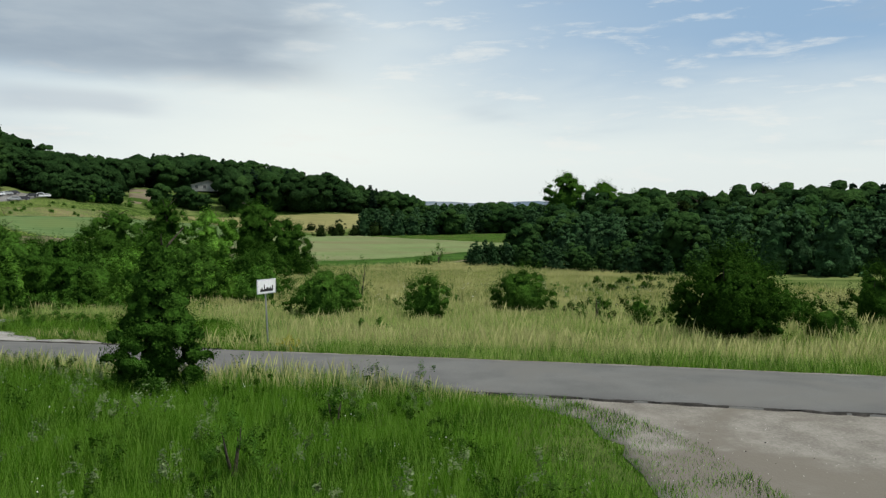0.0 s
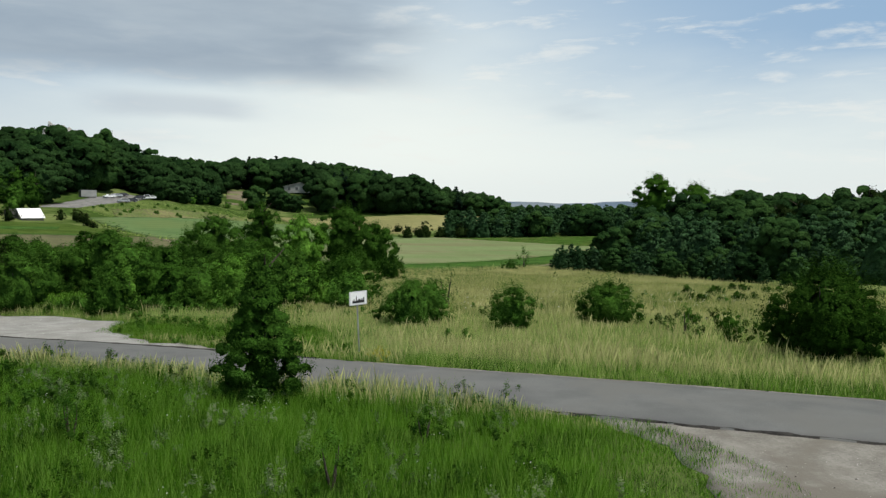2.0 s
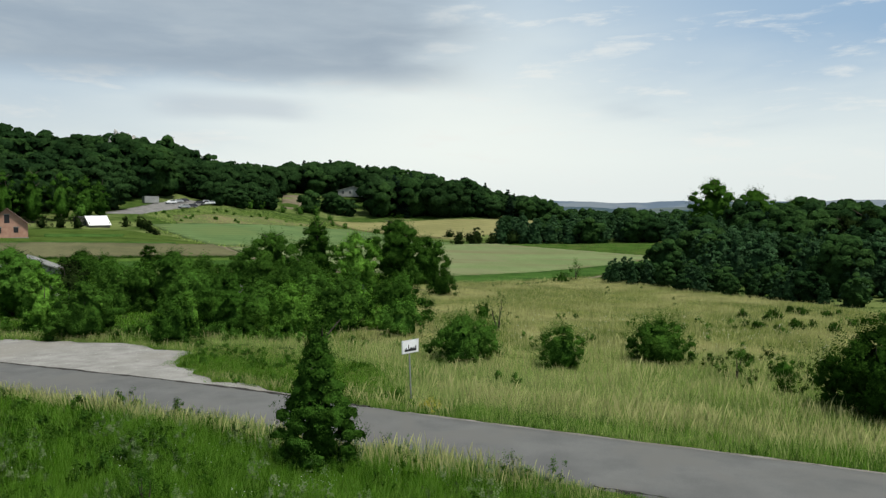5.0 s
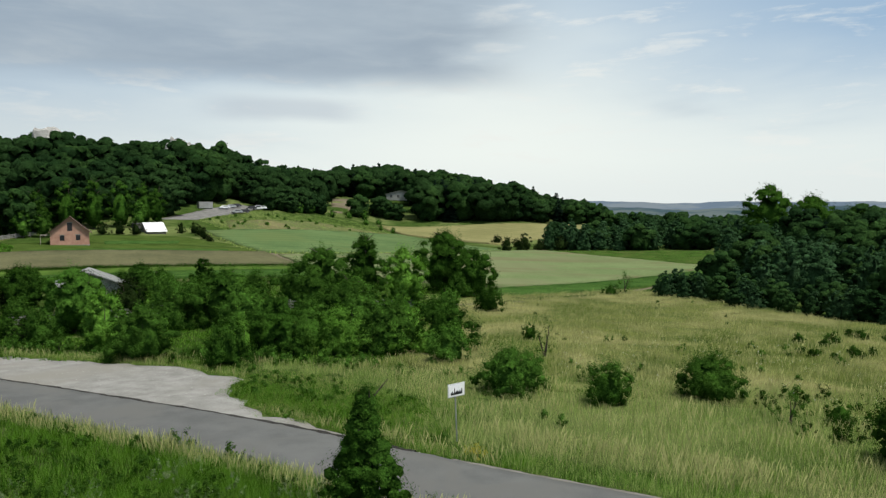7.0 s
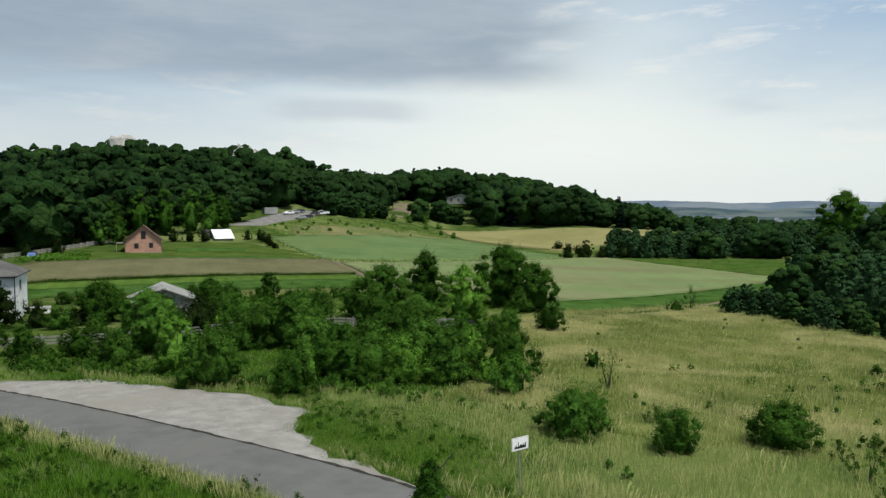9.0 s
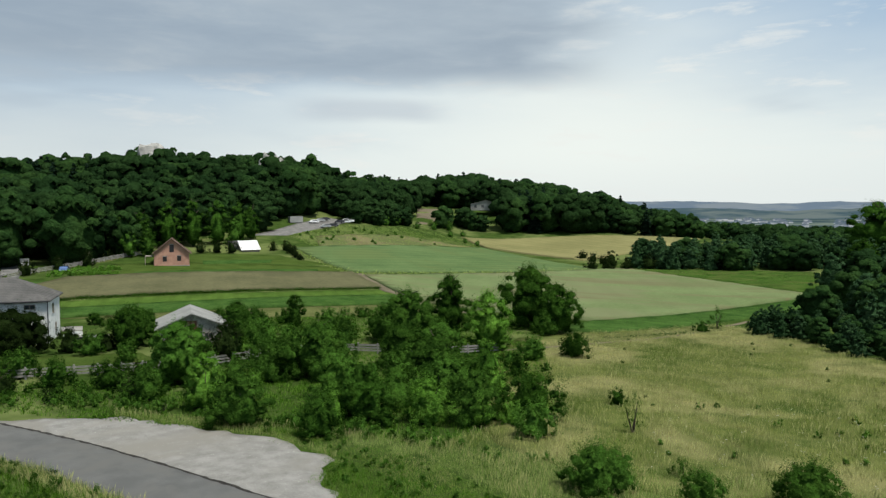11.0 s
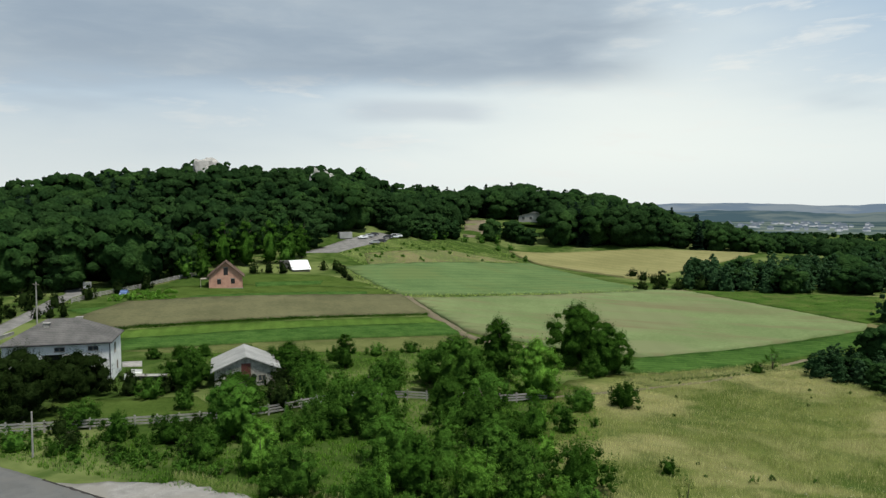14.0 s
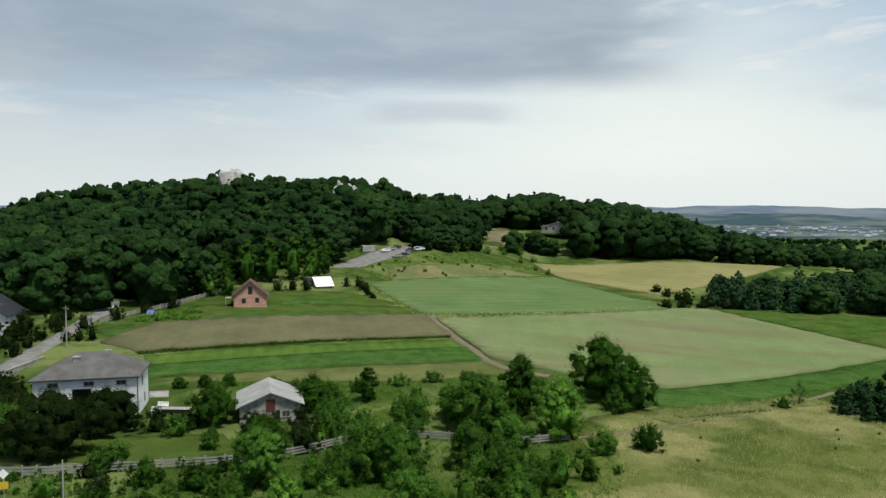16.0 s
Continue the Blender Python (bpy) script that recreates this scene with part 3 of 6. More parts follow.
def crown(kind, h, w, low, clumps, per, leaf, rng, lump=0.28, sprigs=0.7, heart=True):
    """Leaf faces of a crown from the height low to h: billows heaped over a closed heart, with sprigs that stand out of them."""
    seed = int(rng.integers(1000))
    i = np.arange(clumps) + 0.5
    f = np.clip((i / clumps) ** 0.9 + rng.normal(0, 0.03, clumps), 0.0, 1)
    ang = i * 2.39996 + rng.normal(0, 0.35, clumps)
    p1, p2 = rng.uniform(0, 6.28, 2)
    bump = 1 + lump * (np.sin(2 * ang + p1 + 5 * f) * 0.5 + np.sin(3 * ang + p2 - 7 * f) * 0.5 + rng.normal(0, 0.45, clumps))
    cr = (0.075 * w + 0.03 * h) * rng.uniform(0.6, 1.35, clumps)
    rad = np.clip(profile(kind, f) * w * 0.5 * np.clip(bump, 0.45, 1.2) - 0.5 * cr, 0.02 * w, None) * rng.uniform(0.3, 1, clumps) ** 0.25
    c = np.stack([np.cos(ang) * rad, np.sin(ang) * rad, low + f * (h - low - 0.55 * cr)], 1)
    axis = np.stack([0 * f, 0 * f, low + 0.35 * (h - low) + 0 * f], 1)
    out = (c - axis) / np.array([w / 2, w / 2, h * 0.6])
    out /= np.linalg.norm(out, axis=1, keepdims=True) + 1e-9
    d = rng.normal(size=(clumps, per, 3)) + out[:, None] * 0.55 + np.array([0, 0, 0.2])
    d /= np.linalg.norm(d, axis=2, keepdims=True)
    q = c[:, None] + d * (cr[:, None] * rng.uniform(0.45, 1.08, (clumps, per)) ** 0.6)[..., None] * np.array([1.1, 1.1, 0.8])
    shade = d * 0.8 + out[:, None] * 0.35 + np.array([0, 0, 0.12]) + rng.normal(0, 0.14, d.shape)
    # sprigs
    k = int(clumps * per * (sprigs if h > 4.2 else 2 * sprigs) / 9)
    at = rng.integers(0, clumps, k)
    go = out[at] * rng.uniform(0.2, 0.9, (k, 1)) + np.array([0, 0, 0.9]) + rng.normal(0, 0.25, (k, 3))
    go /= np.linalg.norm(go, axis=1, keepdims=True)
    run = (cr[at] * rng.uniform(0.9, 2.7 if h < 4.2 else 1.5, k))[:, None, None] * rng.uniform(0.3, 1, (k, 9, 1))
    sq = c[at][:, None] + rng.normal(0, 0.35, (k, 1, 3)) * cr[at][:, None, None] + go[:, None] * run + rng.normal(0, 1, (k, 9, 3)) * leaf * 0.55
    sn = np.repeat(go[:, None] * 0.6 + out[at][:, None] * 0.6, 9, axis=1) + rng.normal(0, 0.3, (k, 9, 3))
    q, n = np.concatenate([q.reshape(-1, 3), sq.reshape(-1, 3)]), np.concatenate([(shade + rng.normal(0, 0.3, d.shape)).reshape(-1, 3), sn.reshape(-1, 3)])
    shade = np.concatenate([shade.reshape(-1, 3), sn.reshape(-1, 3)])
    q[:, 2] = np.maximum(q[:, 2], 0.03 * h)
    v, fa = cards(q, n, leaf, rng)
    if not heart:
        return v, fa, np.repeat(shade, 3, axis=0)
    hv, hn = heart_of(kind, w, low / h, 0.40 if kind in ("slim", "young") else 0.54, seed, 2)
    hv = hv * np.array([1, 1, h])
    bv, bn = billows(c, cr * (0.55 if h < 4.2 else 0.72), out, rng)
    hv, hn = np.concatenate([hv, bv]), np.concatenate([hn, bn])
    hv[:, 2] = np.maximum(hv[:, 2], 0.02 * h)
    return np.concatenate([v, hv]), np.concatenate([fa, np.arange(len(hv)).reshape(-1, 3) + len(v)]), np.concatenate([np.repeat(shade, 3, axis=0), hn])


def trunk(h, w, low, rng, stems=1, thick=None):
    """A tapered trunk with limbs that reach into the crown."""
    bm = bmesh.new()
    r = thick or 0.022 * h + 0.02
    for s in range(stems):
        lean = Vector((rng.normal(0, 0.05), rng.normal(0, 0.05), 1)) if stems == 1 else Vector((rng.uniform(-0.25, 0.25), rng.uniform(-0.25, 0.25), 1))
        p = Vector((0, 0, -0.15))
        top = h * (0.85 if stems == 1 else rng.uniform(0.55, 0.8))
        steps = 4
        for i in range(steps):
            q = p + lean.normalized() * (top + 0.15) / steps + Vector((rng.normal(0, 0.015), rng.normal(0, 0.015), 0)) * h
            rod(bm, p, q, r * (1 - 0.22 * i), r * (1 - 0.22 * (i + 1)), 6)
            if i and stems < 3:
                for _ in range(2):
                    a = rng.uniform(0, 6.28)
                    rod(bm, q, q + Vector((math.cos(a) * w * 0.2, math.sin(a) * w * 0.2, h * rng.uniform(0.05, 0.16))), r * 0.35, r * 0.08, 5)
            p = q
    return bm


SEED = [100]


def plant(name, kind, x, y, h, w, material, label, category, low=None, leaf=0.2, count=1500, group="", stems=1, lump=0.28):
    SEED[0] += 1
    rng = np.random.default_rng(SEED[0])
    lump = max(lump, 0.5) if kind == "bush" else lump
    low = h * {"round": 0.16, "slim": 0.08, "bush": 0.03, "cone": 0.03, "young": 0.03}[kind] if low is None else low
    ob = empty(name, x, y, hz(x, y), rng.uniform(0, 360))
    leaf, count = leaf * 0.48, count * 1.15
    clumps = int(np.clip(count / 50, 18, 170 if h < 5 else 90))
    v, f, n = crown(kind, h * 0.95, w * 0.9, low, clumps, max(8, int(count / clumps)), leaf, rng, lump, heart=kind != "slim" and h > 1.3)
    part("trunk", trunk(h, w, low, rng, stems), M_bark, ob)
    part("crown", mesh("crown", v, f, material, n), None, ob)
    return tagged(ob, label, category, group)


# young trees and bushes by the road
plant("young_tree", "young", -8.1, 20.3, 4.75, 3.1, M_leaf_mid, "young dark leafy tree in the roadside grass", "tree", 0.1, 0.13, 9500, stems=1, lump=0.42)
plant("large_bush", "round", 12.6, 31.4, 4.0, 5.2, M_leaf_mid, "large dark green bush beside the road", "bush", 0.1, 0.18, 7500, stems=3)
plant("bush", "bush", -0.9, 40.6, 2.6, 3.6, M_leaf, "small dark bush in the tall grass", "bush", leaf=0.15, count=3000, group="bushes in the meadow", stems=3)
plant("bush", "bush", 4.9, 44.2, 2.8, 5.2, M_leaf, "rounded green bush in the tall grass", "bush", leaf=0.15, count=4000, group="bushes in the meadow", stems=3)
plant("bush", "bush", -6.9, 42.6, 2.9, 6.2, M_leaf, "spreading green bush behind the road sign", "bush", leaf=0.15, count=4600, group="bushes in the meadow", stems=4)
plant("sapling", "slim", -6.5, 57.5, 3.6, 2.2, M_leaf, "sparse sapling standing in the meadow", "sapling", leaf=0.15, count=420, stems=3, lump=0.5)
plant("bush", "slim", 8.2, 38.3, 1.9, 2.0, M_leaf, "thin open bush in the dry grass", "bush", leaf=0.12, count=420, group="bushes in the meadow", stems=3, lump=0.5)
plant("bush", "bush", 10.6, 38.8, 1.4, 2.2, M_leaf_mid, "low open bush in the dry grass", "bush", leaf=0.12, count=520, group="bushes in the meadow", stems=3)
plant("bush", "bush", 18.0, 37.2, 1.9, 3.4, M_leaf_mid, "low dark bush at the meadow's edge", "bush", leaf=0.15, count=1200, group="bushes in the meadow", stems=3)
plant("bush", "bush", 21.5, 35.6, 3.2, 3.8, M_leaf_mid, "dark bush at the meadow's edge", "bush", leaf=0.16, count=1700, group="bushes in the meadow", stems=3)
plant("bush", "bush", 16.6, 31.0, 1.6, 3.4, M_leaf_mid, "low scrub beside the large bush", "bush", leaf=0.15, count=900, stems=3)
plant("weed_bush", "bush", -3.9, 13.1, 1.25, 1.5, M_leaf, "light green weedy shrub in the verge", "shrub", leaf=0.075, count=900, stems=4)
plant("weed_bush", "bush", -2.5, 16.4, 0.9, 1.1, M_leaf_mid, "small dark shrub in the verge grass", "shrub", leaf=0.08, count=600, stems=4)
plant("weed_bush", "bush", -11.2, 15.6, 1.3, 1.6, M_leaf_mid, "dark low shrub in the verge grass", "shrub", leaf=0.09, count=900, stems=4)
plant("bush", "bush", -9.1, 67.4, 1.7, 2.4, M_leaf_mid, "small round bush in the meadow", "bush", leaf=0.17, count=600, group="bushes in the meadow", stems=3)
plant("bush", "bush", -2.2, 47.5, 1.2, 2.4, M_leaf_mid, "low dark bush in the meadow", "bush", leaf=0.15, count=500, group="bushes in the meadow", stems=3)
plant("bush", "slim", -0.8, 133, 4.1, 3.4, M_leaf, "lone bush at the barley's edge", "bush", leaf=0.3, count=420, stems=2)
plant("bush", "bush", -3.2, 128.5, 1.9, 4.2, M_leaf_mid, "low bush at the barley's edge", "bush", leaf=0.3, count=260, stems=2)

# the thicket between lay-by and farmhouse: x, y, height, width, tone
THICKET = [(-30.5, 117, 11.4, 12.0, 0), (-24.6, 113.2, 8.4, 8.5, 0), (-26, 109.6, 3.4, 5.0, 1), (-29.4, 90.4, 8.8, 7.0, 2), (-37.4, 97, 10.4, 7.0, 0), (-40.2, 88, 8.6, 9.6, 1), (-61.4, 93, 6.0, 3.8, 0), (-40.7, 65.5, 6.6, 8.2, 1),
           (-52.2, 57, 7.2, 7.2, 1), (-42.6, 49.6, 5.6, 4.2, 2), (-45, 62.2, 4.4, 5.6, 1), (-36.6, 46.6, 4.8, 6.0, 1), (-29, 46.4, 3.3, 4.4, 0), (-28.4, 52.6, 5.2, 7.2, 0), (-27.5, 67.5, 6.0, 7.8, 1),
           (-22.9, 53.5, 4.2, 4.8, 2), (-19.2, 55.2, 5.0, 5.2, 1), (-15.5, 59.5, 4.2, 7.6, 0)]
MORE = [(-21.6, 76.5, 2.6, 2.8, 0), (-34, 58, 5.0, 6.5, 1), (-35, 74, 5.5, 7.0, 1), (-57.5, 64, 6.0, 6.4, 0), (-57, 53.2, 3.0, 5.0, 0), (-50, 50.5, 3.4, 4.6, 1), (-63, 51.5, 3.0, 4.4, 0), (-47, 70, 4.6, 6.0, 1),
        (-33, 82, 5.0, 6.5, 1), (-24, 61, 4.8, 6.0, 1), (-22.5, 87, 3.0, 4.6, 1), (-18, 92, 3.2, 5.0, 0), (-47, 82, 4.4, 6.0, 1), (-52, 88, 3.2, 4.6, 1), (-13.5, 53, 2.6, 4.2, 1), (-25.5, 51, 1.5, 2.2, 0)]
TONE = [(M_leaf_mid, "dark green"), (M_leaf, "green"), (M_leaf_light, "bright green"), (M_leaf_dark, "very dark green")]
for i, (x, y, h, w, tone) in enumerate(THICKET + MORE):
    mt, word = TONE[tone]
    w, h = w * 1.02, h * 0.95
    tall = h > 5.5
    kind = "round" if tall else "bush"
    plant("tree" if tall else "bush", kind, x, y, h, w, mt, (word + (" leafy tree in the thicket below the fields" if tall else " bush in the thicket beside the lay-by")),
          "tree" if tall else "bush", leaf=0.30 if y < 60 else 0.38, count=int(900 + 52 * h * w), group="trees and bushes of the thicket", stems=1 if tall else 3, low=h * 0.05, lump=0.42)
GARDEN = [(-73.8, 72, 5.6, 7.4, 0), (-65.8, 84.5, 5.2, 6.2, 0), (-84.5, 63.6, 6.0, 11, 3), (-80.6, 53, 8.6, 11.5, 3), (-94.5, 56, 6.6, 11, 3), (-88, 52, 6.2, 9.5, 1), (-76.5, 76, 5.2, 6.0, 1), (-60.5, 82, 4.6, 5.4, 0), (-58, 78, 4.0, 5.0, 1),
          (-93.6, 85, 1.8, 2.6, 0), (-90.5, 87.5, 1.9, 2.8, 0), (-87.6, 90.2, 1.9, 2.8, 0), (-70, 86, 3.6, 5.0, 1), (-74, 66, 2.6, 4.0, 1), (-66, 64, 2.4, 3.4, 1), (-54, 73, 4.2, 4.6, 1), (-70.5, 53.2, 2.8, 5.2, 1)]
for x, y, h, w, tone in GARDEN:
    mt, word = TONE[tone]
    tall = h > 4.5
    plant("garden_tree" if tall else "garden_shrub", "round" if tall else "bush", x, y, h, w, mt, word + (" fruit tree in the farmhouse garden" if tall else " rounded shrub in the farmhouse garden"),
          "tree" if tall else "shrub", leaf=0.40, count=int(900 + 52 * h * w), low=h * 0.08, group="garden trees and shrubs", stems=1 if tall else 3)
ROADSIDE = [(-139.6, 100.2, 2.6, 3.6), (-137.2, 101.6, 4.2, 3.2), (-141.5, 98.5, 2.2, 3.0)]
for x, y, h, w in ROADSIDE:
    plant("roadside_shrub", "bush", x, y, h, w, M_leaf_dark, "dark clipped shrub at the farm road", "shrub", leaf=0.4, count=260)

# a hedge row and orchard by the brick house and the shed
for x, y, h, w in [(-132, 190, 3.2, 3.6), (-129.5, 193, 3.6, 4), (-126, 190.5, 3.0, 3.4), (-123, 188, 3.2, 3.2), (-120.5, 184.5, 2.2, 2.6), (-117, 182, 1.6, 2.2), (-141, 174, 4.0, 5.0), (-137.5, 176.5, 4.2, 4.6), (-143.5, 170, 3.4, 4.0)]:
    plant("hedge_shrub", "bush", x, y, h, w, M_leaf_dark, "dark shrub in the hedge by the shed", "shrub", leaf=0.4, count=450, group="hedge by the shed")
for x, y, h, w in [(-50, 273, 3.4, 6), (-45, 266, 3.2, 6), (-40, 259, 3.0, 6), (-36, 250, 6.0, 7)]:
    plant("hedge_bush", "bush", x, y, h, w, M_leaf_dark, "dark bush at the corner of the fields", "bush", leaf=0.6, count=300, group="bushes between the fields")


# ---- woods ----
def leafy(seed, w, low, clumps, per, leaf, size=0.15, rough=0.2):
    """A broad crown one metre high: billows of leaves heaped over a closed heart."""
    rng = np.random.default_rng(seed)
    d = even(clumps, rng)
    d[:, 2] = d[:, 2] * 0.9 + 0.1
    mid = low + (1 - low) * 0.46
    lump = 1 + rough * np.array([noise.noise(Vector(tuple(q * 1.7)) + Vector((seed * 2.3, 0, 0))) for q in d]) + rng.normal(0, 0.05, clumps)
    taper = np.where(d[:, 2] < 0, 1.0, 1.0 - 0.16 * d[:, 2])
    c = np.stack([d[:, 0] * w * 0.41 * lump * taper, d[:, 1] * w * 0.41 * lump * taper, mid + d[:, 2] * (1 - mid - size * 0.62) * lump], 1)
    rad = size * rng.uniform(0.7, 1.35, clumps)
    e = rng.normal(size=(clumps, per, 3)) + d[:, None] * 0.75 + np.array([0, 0, 0.35])
    e /= np.linalg.norm(e, axis=2, keepdims=True)
    q = c[:, None] + e * (rad[:, None] * rng.uniform(0.72, 1.05, (clumps, per)))[..., None] * np.array([1.0, 1.0, 0.72])
    n = e * 0.6 + d[:, None] * 0.5 + rng.normal(0, 0.10, e.shape)
    v, _ = cards(q.reshape(-1, 3), (n + rng.normal(0, 0.3, e.shape)).reshape(-1, 3), leaf, rng, 0.9)
    bv, bn = billows(c, rad * 0.92, d, rng, 0.78, 0.35)
    hv, hn = heart_of("round", w, low, 0.66, seed, 2)
    return np.concatenate([hv, bv, v]), np.concatenate([hn, bn, np.repeat(n.reshape(-1, 3), 3, axis=0)])


def spruce(seed, w, whorls=11, low=0.03):
    """A spruce one metre high: whorls of drooping boughs round a pointed top."""
    rng = np.random.default_rng(seed)
    vs, ns = [], []
    for i in range(whorls):
        f = (i + 0.3) / whorls
        z = low + (1 - low) * (f ** 0.9)
        r = w * 0.5 * (1 - f) ** 0.72 + 0.016
        k = 9 if f < 0.6 else 6
        a = np.arange(k) * 6.283 / k + rng.uniform(0, 6.28) + rng.normal(0, 0.15, k)
        out = np.stack([np.cos(a), np.sin(a), np.zeros(k)], 1)
        side = np.stack([-np.sin(a), np.cos(a), np.zeros(k)], 1)
        reach = (r * rng.uniform(0.75, 1.15, k))[:, None]
        root = np.array([0, 0, z + 0.055]) + out * reach * 0.05
        tip = np.array([0, 0, z]) + out * reach + np.array([0, 0, 1.0]) * rng.uniform(-0.05, 0.01, (k, 1))
        mid = (root + tip) / 2 + np.array([0, 0, 0.012])
        wide = reach * 0.36 + 0.012
        for tri in ((root, mid - side * wide, tip), (root, tip, mid + side * wide), (mid - side * wide, mid - out * 0.01 - np.array([0, 0, 0.06]), mid + side * wide)):
            vs.append(np.stack(tri, 1).reshape(-1, 3))
            nn = out * 0.75 + np.array([0, 0, 0.7]) + rng.normal(0, 0.2, (k, 3))
            ns.append(np.repeat(nn, 3, axis=0))
    tip = np.array([[-0.012, 0, 0.93], [0.012, 0, 0.93], [0, 0, 1.03], [0, -0.012, 0.93], [0, 0.012, 0.93], [0, 0, 1.03]])
    vs.append(tip)
    ns.append(np.tile(np.array([[0.3, -0.5, 0.8]]), (6, 1)))
    hv, hn = heart_of("spruce", w, low, 0.62, seed)
    return np.concatenate([hv] + vs), np.concatenate([hn] + ns)


def pine(seed, w, low, tufts, per):
    """A young pine one metre high: upturned tufts of long needles on spreading boughs."""
    rng = np.random.default_rng(seed)
    f = (np.arange(tufts) + 0.5) / tufts
    a = np.arange(tufts) * 2.39996 + rng.uniform(0, 6.28)
    r = w * 0.5 * (1 - f) ** 0.6 * np.clip(0.62 + 2.2 * f, 0, 1) * rng.uniform(0.65, 1.1, tufts)
    c = np.stack([np.cos(a) * r, np.sin(a) * r, low + (0.94 - low) * f + rng.normal(0, 0.02, tufts)], 1)
    d = np.stack([np.cos(a) * 0.8, np.sin(a) * 0.8, 0.35 + 0.8 * f], 1)
    e = rng.normal(size=(tufts, per, 3)) + d[:, None] * 0.9
    e /= np.linalg.norm(e, axis=2, keepdims=True)
    size = 0.10 * rng.uniform(0.7, 1.2, tufts)
    q = c[:, None] + e * (size[:, None] * rng.uniform(0.3, 1.0, (tufts, per)))[..., None] * np.array([1, 1, 0.85])
    n = e * 0.7 + d[:, None] * 0.4 + rng.normal(0, 0.12, e.shape)
    v, _ = cards(q.reshape(-1, 3), (n + rng.normal(0, 0.4, e.shape)).reshape(-1, 3), 0.060, rng, 0.45)
    bv, bn = billows(c, size * 0.7, d / np.linalg.norm(d, axis=1, keepdims=True), rng, 0.8, 0.3)
    hv, hn = heart_of("cone", w, low, 0.62, seed, 2)
    return np.concatenate([hv, bv, v]), np.concatenate([hn, bn, np.repeat(n.reshape(-1, 3), 3, axis=0)])


LEAFY = [leafy(1 + i, 0.86 + 0.07 * (i % 3), -0.02, 36, 9, 0.042, 0.130, 0.3) for i in range(7)]
TALL = [leafy(11 + i, 0.62, -0.02, 32, 8, 0.040, 0.112, 0.45) for i in range(4)]
DISTANT = [leafy(31 + i, 0.80 + 0.08 * (i % 3), -0.02, 17, 7, 0.060, 0.19, 0.35) for i in range(6)]
SPRUCE = [spruce(20 + i, 0.52 + 0.05 * i) for i in range(3)]
THIN = [leafy(60 + i, 0.9, -0.02, 7, 4, 0.10, 0.26) for i in range(4)]
PINES = [pine(40 + i, 0.82 + 0.06 * (i % 3), -0.02, 30, 12) for i in range(6)]


def wood(name, poly, step, kinds, hmin, hmax, materials, label, seed, keep=None, swells=()):
    """Many trees joined into one wood. swells: (x, y, reach, share) where the trees stand taller or lower."""
    rng = np.random.default_rng(seed)
    xs, ys = [p[0] for p in poly], [p[1] for p in poly]
    gx, gy = np.meshgrid(np.arange(min(xs), max(xs), step), np.arange(min(ys), max(ys), step))
    gx, gy = gx.ravel() + rng.uniform(-0.42, 0.42, gx.size) * step, gy.ravel() + rng.uniform(-0.42, 0.42, gy.size) * step
    ok = inside(poly, gx, gy) & (gx > -1.75 * gy) & (gx < 0.66 * gy + 8)
    if keep:
        ok &= keep(gx, gy)
    gx, gy = gx[ok], gy[ok]
    gz = height(gx, gy)
    out, turned, kind_of = [], [], []
    for x, y, z in zip(gx, gy, gz):
        group = kinds[rng.integers(len(kinds))]
        v, nv = group[rng.integers(len(group))]
        h = rng.uniform(hmin, hmax) * (0.98 if group is SPRUCE else 1)
        for sx, sy, reach, share in swells:
            h *= 1 + share * math.exp(-((x - sx) ** 2 + (y - sy) ** 2) / reach ** 2)
        a = rng.uniform(0, 6.28)
        c, s = math.cos(a), math.sin(a)
        k = h * rng.uniform(0.85, 1.2)
        out.append(np.stack([(v[:, 0] * c - v[:, 1] * s) * k + x, (v[:, 0] * s + v[:, 1] * c) * k + y, v[:, 2] * h + z - 0.2], 1))
        turned.append(np.stack([nv[:, 0] * c - nv[:, 1] * s, nv[:, 0] * s + nv[:, 1] * c, nv[:, 2]], 1))
        kind_of.append(np.full(len(v) // 3, len(materials) - 1 if group is SPRUCE or group is PINES else int(rng.integers(max(1, len(materials) - 1))), np.int32))
    v = np.concatenate(out)
    me = mesh(name, v, np.arange(len(v)).reshape(-1, 3), materials[0], np.concatenate(turned))
    for extra in materials[1:]:
        me.materials.append(extra)
    me.polygons.foreach_set("material_index", np.concatenate(kind_of))
    return tagged(new(name, me), label, "woodland", kind="stuff")


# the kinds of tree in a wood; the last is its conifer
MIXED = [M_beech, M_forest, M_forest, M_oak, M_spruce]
PINEWOOD = [M_beech, M_oak, M_needle]
HILL = [(-175, 104), (-164, 119), (-154.5, 133), (-154, 150), (-158.5, 162), (-163, 184), (-161, 204), (-159, 226), (-164, 248), (-171, 275), (-172, 300), (-185, 345), (-255, 365), (-340, 285), (-335, 180), (-300, 110), (-230, 92)]
SPRUCES = lambda x, y: x + 0.35 * (y - 108) < -196 + 14 * np.sin(y * 0.05) + 8 * np.sin(x * 0.11)
wood("hill_forest", HILL, 9.0, [LEAFY, LEAFY, LEAFY, TALL], 10, 19, MIXED, "dense leafy forest on the hill", 11, lambda x, y: ~SPRUCES(x, y), swells=[(-202, 316, 14, 0.25), (-268, 337, 22, -0.2), (-220, 250, 14, -0.15)])
